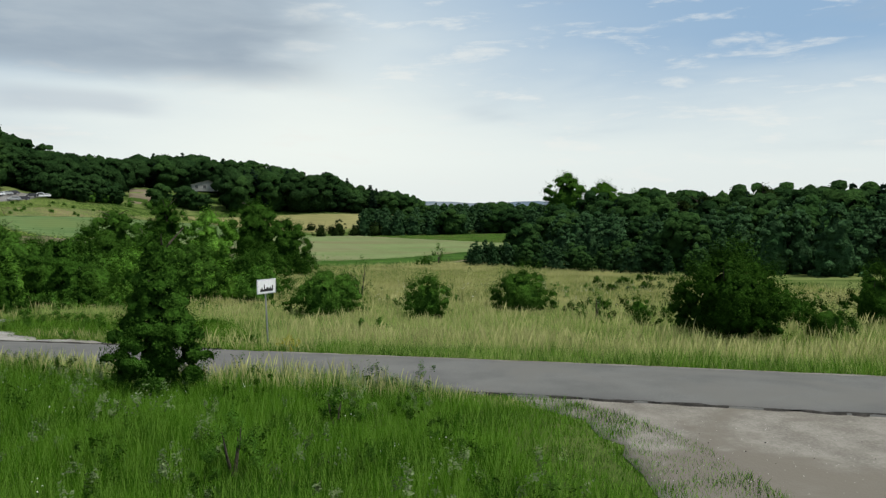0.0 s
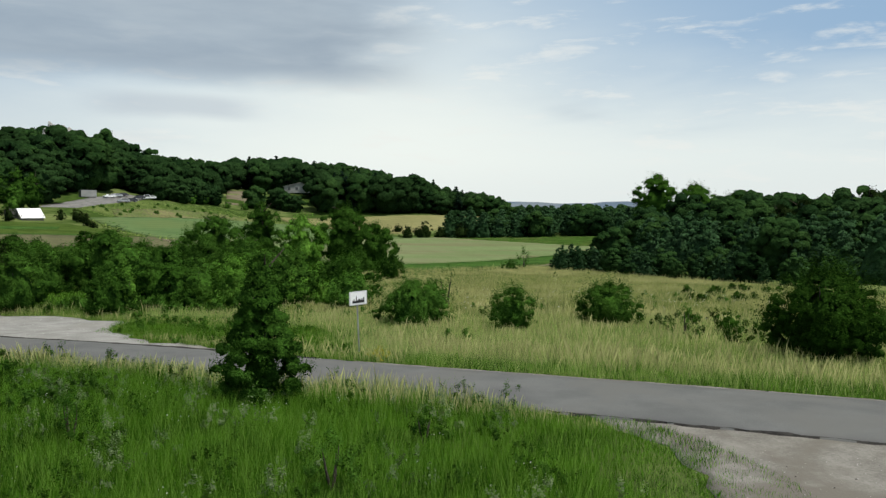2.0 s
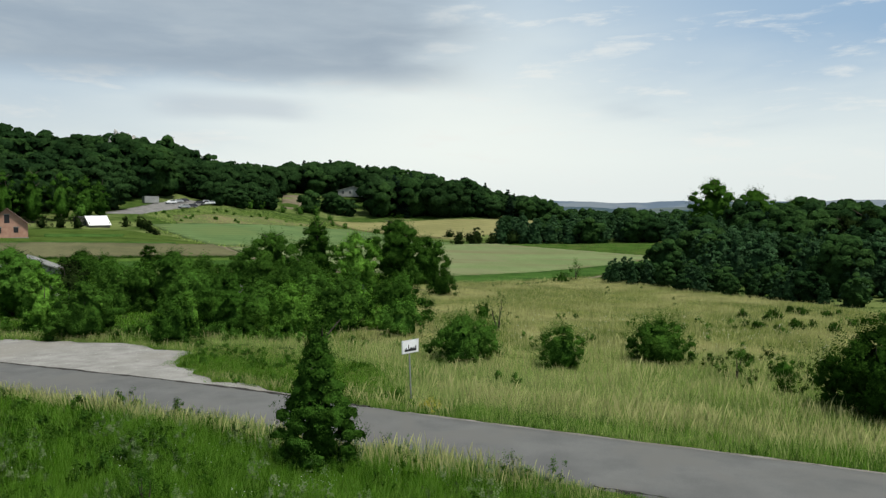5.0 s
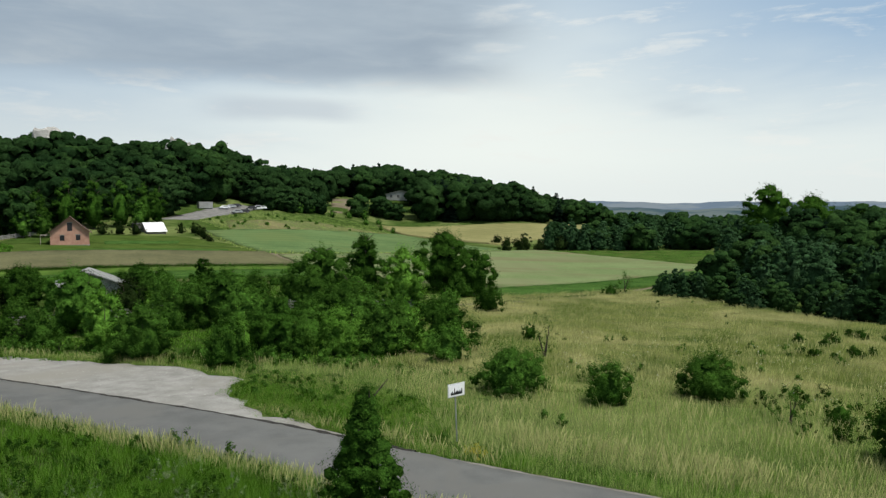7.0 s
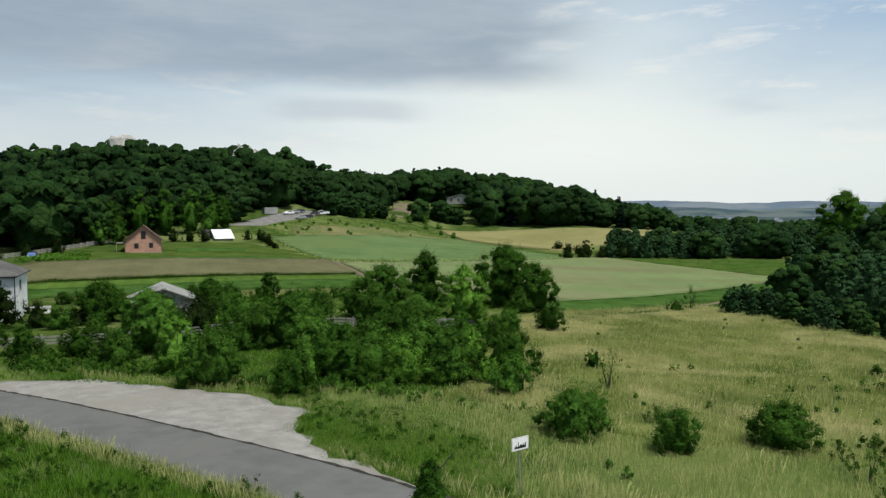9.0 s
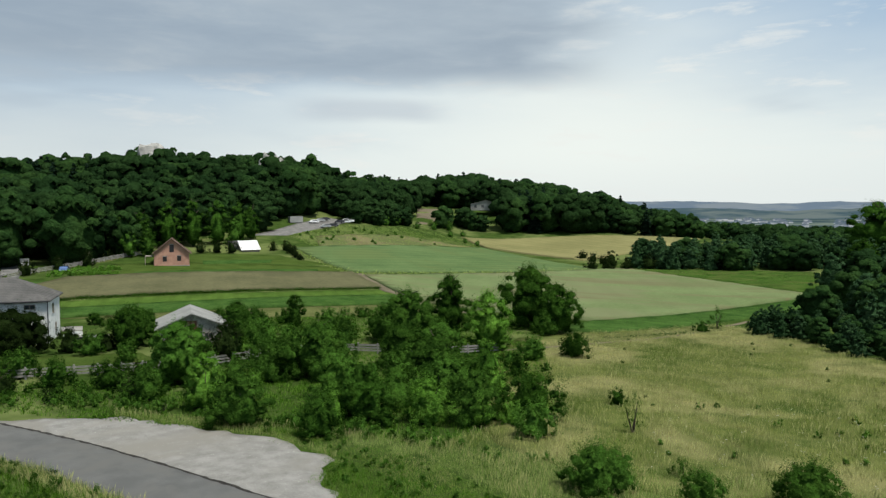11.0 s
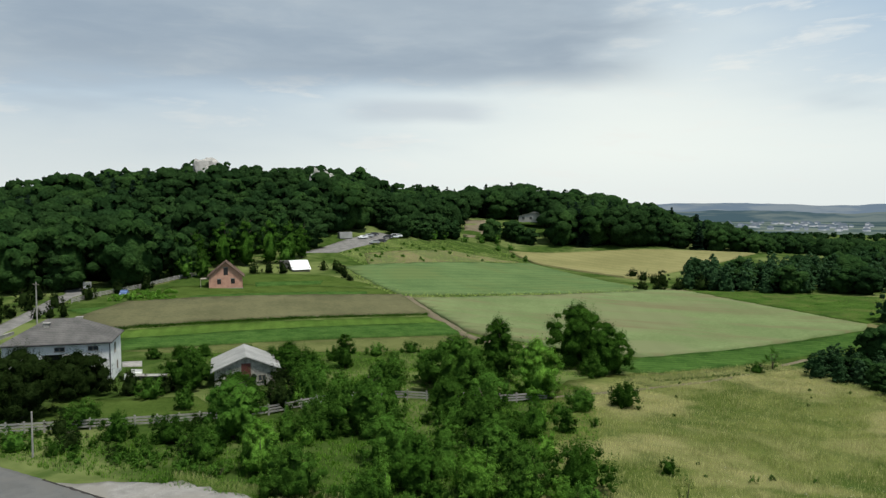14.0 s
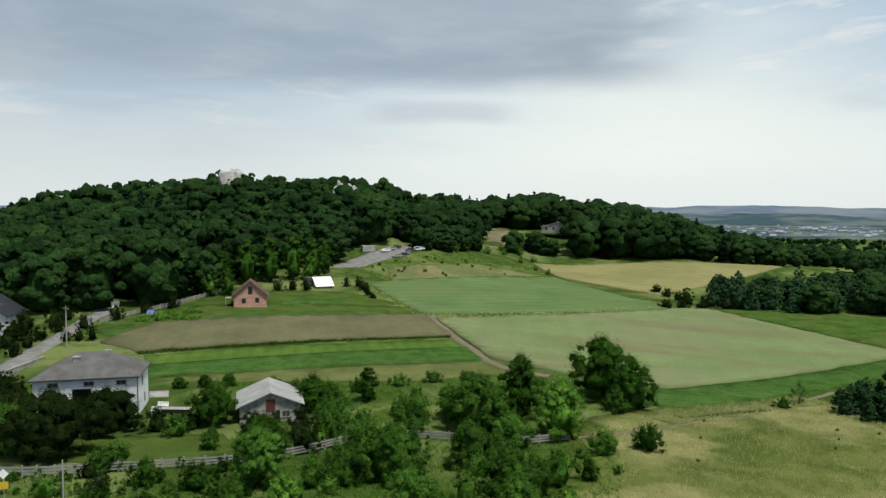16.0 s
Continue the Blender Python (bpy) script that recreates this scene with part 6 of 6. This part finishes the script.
# low growth and the sandy track
strip("sand_track", [(-36, 247), (-14, 231), (6, 203), (19, 187.5), (24, 170)], 3.2, 0.06, M_fallow, "pale grassy track along the barley", "track", 0.3, 2.0, 3)
rng = np.random.default_rng(77)
LOW = [(-52, 47), (-30, 46.5), (-20, 50), (-12, 58), (-20, 84), (-45, 84), (-58, 60), (-75, 48), (-70, 44)]
spots = [(x, y) for x, y in zip(rng.uniform(-75, -12, 260), rng.uniform(44, 88, 260)) if inside(LOW, x, y)]
for x, y in spots[:40]:
    h = rng.uniform(0.9, 2.3)
    tone = (M_leaf, "green") if rng.uniform() < 0.55 else (M_leaf_dark, "dark green") if rng.uniform() < 0.6 else (M_leaf_light, "light green")
    plant("bramble", "bush", x, y, h, h * rng.uniform(1.3, 2.1), tone[0], tone[1] + " low bramble in the rough grass", "bush", leaf=0.26, count=330, group="brambles in the rough grass", stems=2)
for x, y, h, w in [(-118, 327, 3, 5), (-121, 318, 3.2, 4), (-100, 296, 2.6, 3), (-108, 303, 2.4, 3), (-128, 335, 5, 6), (-133, 327, 4, 5), (-138, 318, 4, 5), (-146, 300, 5, 6), (-146, 310, 6, 7)]:
    plant("field_bush", "bush", x, y, h, w, M_leaf, "green bush on the fallow slope", "bush", leaf=0.42, count=500, group="bushes on the slope")

# crumbled edges of the road, stones and thin grass on the pull-off


def beside(off, x0, x1):
    """The road's middle line moved sideways by off metres, between two x."""
    line = spline(MIDDLE, 1.0)
    out = []
    for a, b in zip(line, line[1:]):
        d = (b - a).normalized()
        if x0 < a.x < x1:
            out.append((a.x + d.y * off, a.y - d.x * off))
    return out


# the dark strip paints both the broken asphalt and the lip's shading
strip("road_edge_near", beside(-2.64, 0.5, 22), 0.10, 0.074, M_oldedge, "dark broken lip of asphalt against the gravel, its shading painted in", "road edge", 0.11, 0.25, 1)
strip("road_edge_far", beside(2.68, -8, 30), 0.16, 0.078, M_gravel, "pale grit along the asphalt's edge", "road edge", 0.06, 0.4, 1)
strip("road_edge_layby", beside(2.60, -60, -9), 0.22, 0.085, M_oldedge, "dark broken lip of asphalt by the lay-by", "road edge", 0.1, 0.4, 1)


def stones(name, poly, count, lo, hi, material, label, seed):
    rng = np.random.default_rng(seed)
    xs, ys = [p[0] for p in poly], [p[1] for p in poly]
    x, y = rng.uniform(min(xs), max(xs), count), rng.uniform(min(ys), max(ys), count)
    ok = inside(poly, x, y)
    x, y = x[ok], y[ok]
    z = height(x, y) + 0.05
    r = rng.uniform(lo, hi, len(x)) ** 1.0
    base = np.array([(1, 0, 0), (0, 1, 0), (-1, 0, 0), (0, -1, 0), (0, 0, 0.8)])
    v = base[None] * rng.uniform(0.6, 1.3, (len(x), 5, 1)) * r[:, None, None] + np.stack([x, y, z], 1)[:, None]
    f = np.array([(0, 1, 4), (1, 2, 4), (2, 3, 4), (3, 0, 4)])[None] + 5 * np.arange(len(x))[:, None, None]
    tagged(new(name, mesh(name, v.reshape(-1, 3), f.reshape(-1, 3), material)), label, "stones", kind="stuff")


stones("yard_stones", [(3, 17), (4.2, 8), (16, 8), (16, 15)], 900, 0.004, 0.016, M_rock, "loose pale stones on the pull-off", 51)
stones("yard_clods", [(5, 16), (5, 9), (14, 9), (12, 16)], 70, 0.006, 0.025, M_oldedge, "dark clods on the worn pull-off", 52)
stones("layby_stones", LAYBY, 1500, 0.015, 0.045, M_rock, "loose pale stones on the lay-by", 53)
blades("yard_grass", [(1.2, 19.4), (2.8, 16.8), (3.3, 14.5), (3.5, 9), (6.0, 9), (5.4, 14.6), (4.6, 16.6), (3.2, 18.8)], 520, 0.10, 0.30, 0.016, M_grass, "thin short grass creeping onto the gravel", 54, lambda x, y: y < road_edge(x) - 2.9, tuft=14, spread=0.16)
blades("layby_grass", [(-25.8, 41.8), (-24.2, 36.8), (-18.6, 32.2), (-12.5, 29.6), (-12.5, 31), (-18, 33.5), (-23, 38), (-24.5, 43), (-32, 45), (-32, 43.6)], 170, 0.04, 0.25, 0.02, M_grass, "thin short grass creeping onto the lay-by", 55, lambda x, y: y > road_edge(x) + 3.0, tuft=12, spread=0.15)

for x, y, h, w in [(-148.5, 108, 3.4, 4.5), (-150.5, 103, 3.0, 4), (-147, 96.5, 2.8, 4), (-143, 91, 3.0, 4), (-139, 85.5, 2.6, 4), (-156, 106, 4.5, 6), (-160, 112, 4.0, 6), (-107.5, 66, 5.0, 7), (-111, 61, 6.0, 8), (-117, 70, 3.6, 5), (-150, 84, 5.5, 8), (-146, 78, 5.0, 8), (-155, 90, 4, 5)]:
    plant("hedge_tree", "bush", x, y, h, w, M_leaf_dark, "dark hedge growth beside the farm road", "hedge", leaf=0.42, count=520, group="hedge at the farm road")

weeds("slope_weeds", [(-147, 222), (-149, 262), (-130, 284), (-100, 291), (-127, 210)], 36, 0.4, 1.0, 0.3, M_leaf, "rough weeds on the slope under the car park", 67)
blades("slope_grass", [(-147, 221), (-150, 262), (-154, 280), (-140, 318), (-118, 324), (-97, 291), (-128, 208)], 5, 0.4, 0.8, 0.12, M_hay, "rough pale grass on the slope under the car park", 68, spread=0.5)

for nm, poly in [("cabbage_bed", [(-129.7, 154.2), (-119.4, 170.5), (-122.1, 174.4), (-133.1, 158.3)]), ("bean_bed", [(-132.6, 132.7), (-104.2, 170.6), (-101.5, 166.0), (-128.2, 128.2)]), ("carrot_bed", [(-143, 107), (-128.6, 128.4), (-126.1, 126.0), (-135.6, 106)])]:
    drape(nm, poly, M_potato, 0.3, 2.0, "dark green vegetable bed below the brick house", "vegetable bed", 0.6, 0.3, 9)

blades("fallow_grass", [(-28, 243), (18, 189), (24, 200), (26, 236), (2, 242)], 16, 0.3, 0.8, 0.12, M_leaf, "lush green weeds over the fallow", 69, tuft=10, spread=0.5)

# the grassy balk and the ditch between the crop strip and the meadow
drape("grass_balk", [(-19.5, 116), (0.5, 136.6), (2.4, 133.5), (-6.8, 123.6), (-17.2, 107), (-22, 109)], M_mown, 0.10, 2.0, "mown yellowish grass balk below the crop", "balk", 0.4, 0.3)
blades("ditch_weeds", [(-17.4, 110.6), (-6.4, 122.6), (-4.6, 124.6), (-6.0, 125.2), (-15.6, 113.2), (-18, 112)], 60, 0.4, 0.9, 0.08, M_leaf_mid, "dark weeds along a shallow ditch", 81, None, 0.4)
blades("balk_grass", [(-19.5, 116), (0.5, 136.6), (2.4, 133.5), (-6.8, 123.6), (-17.2, 107), (-22, 109)], 14, 0.2, 0.5, 0.06, M_hay, "thin grass on the balk", 82, None, 0.5)
strip("foot_path", [(-28.0, 91.5), (-22, 99), (-17.4, 105.4), (-8, 119.5), (1.5, 138.5), (4.6, 144.5)], 0.9, 0.07, M_bare, "narrow trodden earth path", "path", 0.12, 1.5, 2)

# orchard shrubs beside the barn and rough growth below the strips
for x, y, h, w, tone in [(-57.5, 80.5, 3.6, 4.6, 1), (-52.8, 78.2, 3.2, 4.4, 1), (-63.6, 85.5, 4.2, 5.0, 0), (-54.5, 70.5, 2.8, 3.8, 2), (-49.5, 71.5, 2.6, 3.8, 1), (-50.5, 89, 4.4, 4.8, 1), (-47.5, 79.5, 3.6, 4.4, 1), (-71.5, 92, 3.4, 4.6, 0), (-76.5, 88.5, 3.2, 4.4, 1),
                         (-45.5, 90.5, 5.2, 5.6, 1), (-66, 97, 2.4, 4.0, 0), (-58.6, 110, 1.8, 4.4, 0), (-62.5, 104.5, 1.9, 4.6, 1), (-54, 114.5, 1.7, 4.2, 0), (-49, 108, 2.2, 4.4, 1), (-51, 100, 2.4, 4.2, 1), (-44, 105, 2.0, 4.0, 1)]:
    mt, word = TONE[tone]
    plant("orchard_shrub", "bush", x, y, h, w, mt, word + " shrub in the rough orchard by the barn", "shrub", leaf=0.32, count=int(500 + 40 * h * w), group="shrubs by the barn", stems=3, lump=0.4)
blades("orchard_grass", [(-92, 90), (-62, 108), (-50, 125), (-30, 126), (-24, 112), (-34, 100), (-48, 98), (-56, 76), (-66, 84), (-78, 84)], 22, 0.3, 0.8, 0.06, M_grass, "rough grass between the orchard shrubs", 85, tuft=5, spread=0.3, patch=0.85)

# leafy rows of the two dark crops
ACROSS = lambda x, y, a, gap: np.sin((x * math.cos(radians(a)) + y * math.sin(radians(a))) * 6.2832 / gap) > 0.1
blades("beet_rows", [(-110.7, 92.6), (-67.6, 143), (-59, 132.5), (-104, 87.2)], 26, 0.5, 0.8, 0.16, M_leaf, "leafy green rows of beet", 86, lambda x, y: ACROSS(x, y, 139.5, 1.5), 0.8, tuft=4, spread=0.12)
blades("potato_rows", [(-22, 129.5), (17, 178), (15.5, 162), (-19, 117), (-26, 117)], 20, 0.5, 0.8, 0.18, M_leaf, "leafy dark green rows of the crop strip", 87, lambda x, y: ACROSS(x, y, 141, 1.7), 0.8, tuft=4, spread=0.14)

# scrub that fills the thicket
rng = np.random.default_rng(91)
FILL = [(-46, 49.5), (-30, 48.5), (-17, 53.5), (-13, 60), (-20, 72), (-27, 84), (-22, 97), (-32, 99), (-43, 92), (-37, 80), (-45, 76), (-41, 68), (-50, 60), (-55, 54)]
spots = [(x, y) for x, y in zip(rng.uniform(-56, -12, 400), rng.uniform(48, 99, 400)) if inside(FILL, x, y)]
for x, y in [p for p in spots if math.hypot(p[0] + 37, p[1] - 57) > 7][:34]:
    h = rng.uniform(1.8, 3.6) * (1 + 0.012 * (y - 50))
    mt, word = TONE[(0, 1, 0, 1, 2)[int(rng.integers(0, 5))]]
    plant("scrub_bush", "bush", x, y, h, h * rng.uniform(1.2, 1.7), mt, word + " bush in the thicket beside the lay-by", "bush", leaf=0.30, count=620, group="scrub of the thicket", stems=3, lump=0.42)
for x, y, h, w in [(-78, 66.5, 3.4, 5), (-66, 71.5, 3.0, 4.4), (-58.5, 72.5, 4.4, 6.0), (-55.0, 68.5, 4.4, 6.0), (-62.0, 68.5, 3.2, 4.6), (-74.5, 69, 2.2, 4), (-151, 92.5, 4.8, 6.5), (-147, 89, 3.8, 5), (-154, 97, 4.8, 6), (-159, 101, 5, 6), (-145, 84, 3.6, 5), (-152, 80, 7, 9), (-158, 86, 8, 9), (-146, 76, 5, 7), (-141, 70, 4.5, 7), (-134, 66, 4, 6), (-150, 118, 3.5, 5), (-149, 126, 3.5, 5), (-148.5, 134, 4, 5)]:
    plant("hedge_tree", "bush", x, y, h, w, M_leaf_dark, "dark hedge growth beside the farm road", "hedge", leaf=0.42, count=700, group="hedge at the farm road")
for x, y, h, w in [(-41, 239, 2.8, 5.5), (-35.5, 239, 3.2, 5.5), (-29.5, 241, 4.2, 6), (-23, 244.5, 5.5, 6.5)]:
    plant("hedge_bush", "bush", x, y, h, w, M_leaf_dark, "dark bush at the corner of the fields", "bush", leaf=0.5, count=700, group="bushes between the fields")
strip("field_track", [(-93.0, 173.9), (-76.0, 153.6), (-66.2, 142.6), (-57.2, 132.2), (-50, 128), (-43, 127.5)], 2.2, 0.16, M_bare, "bare earth track between the strips and the barley", "track", 0.2, 2.0, 2)
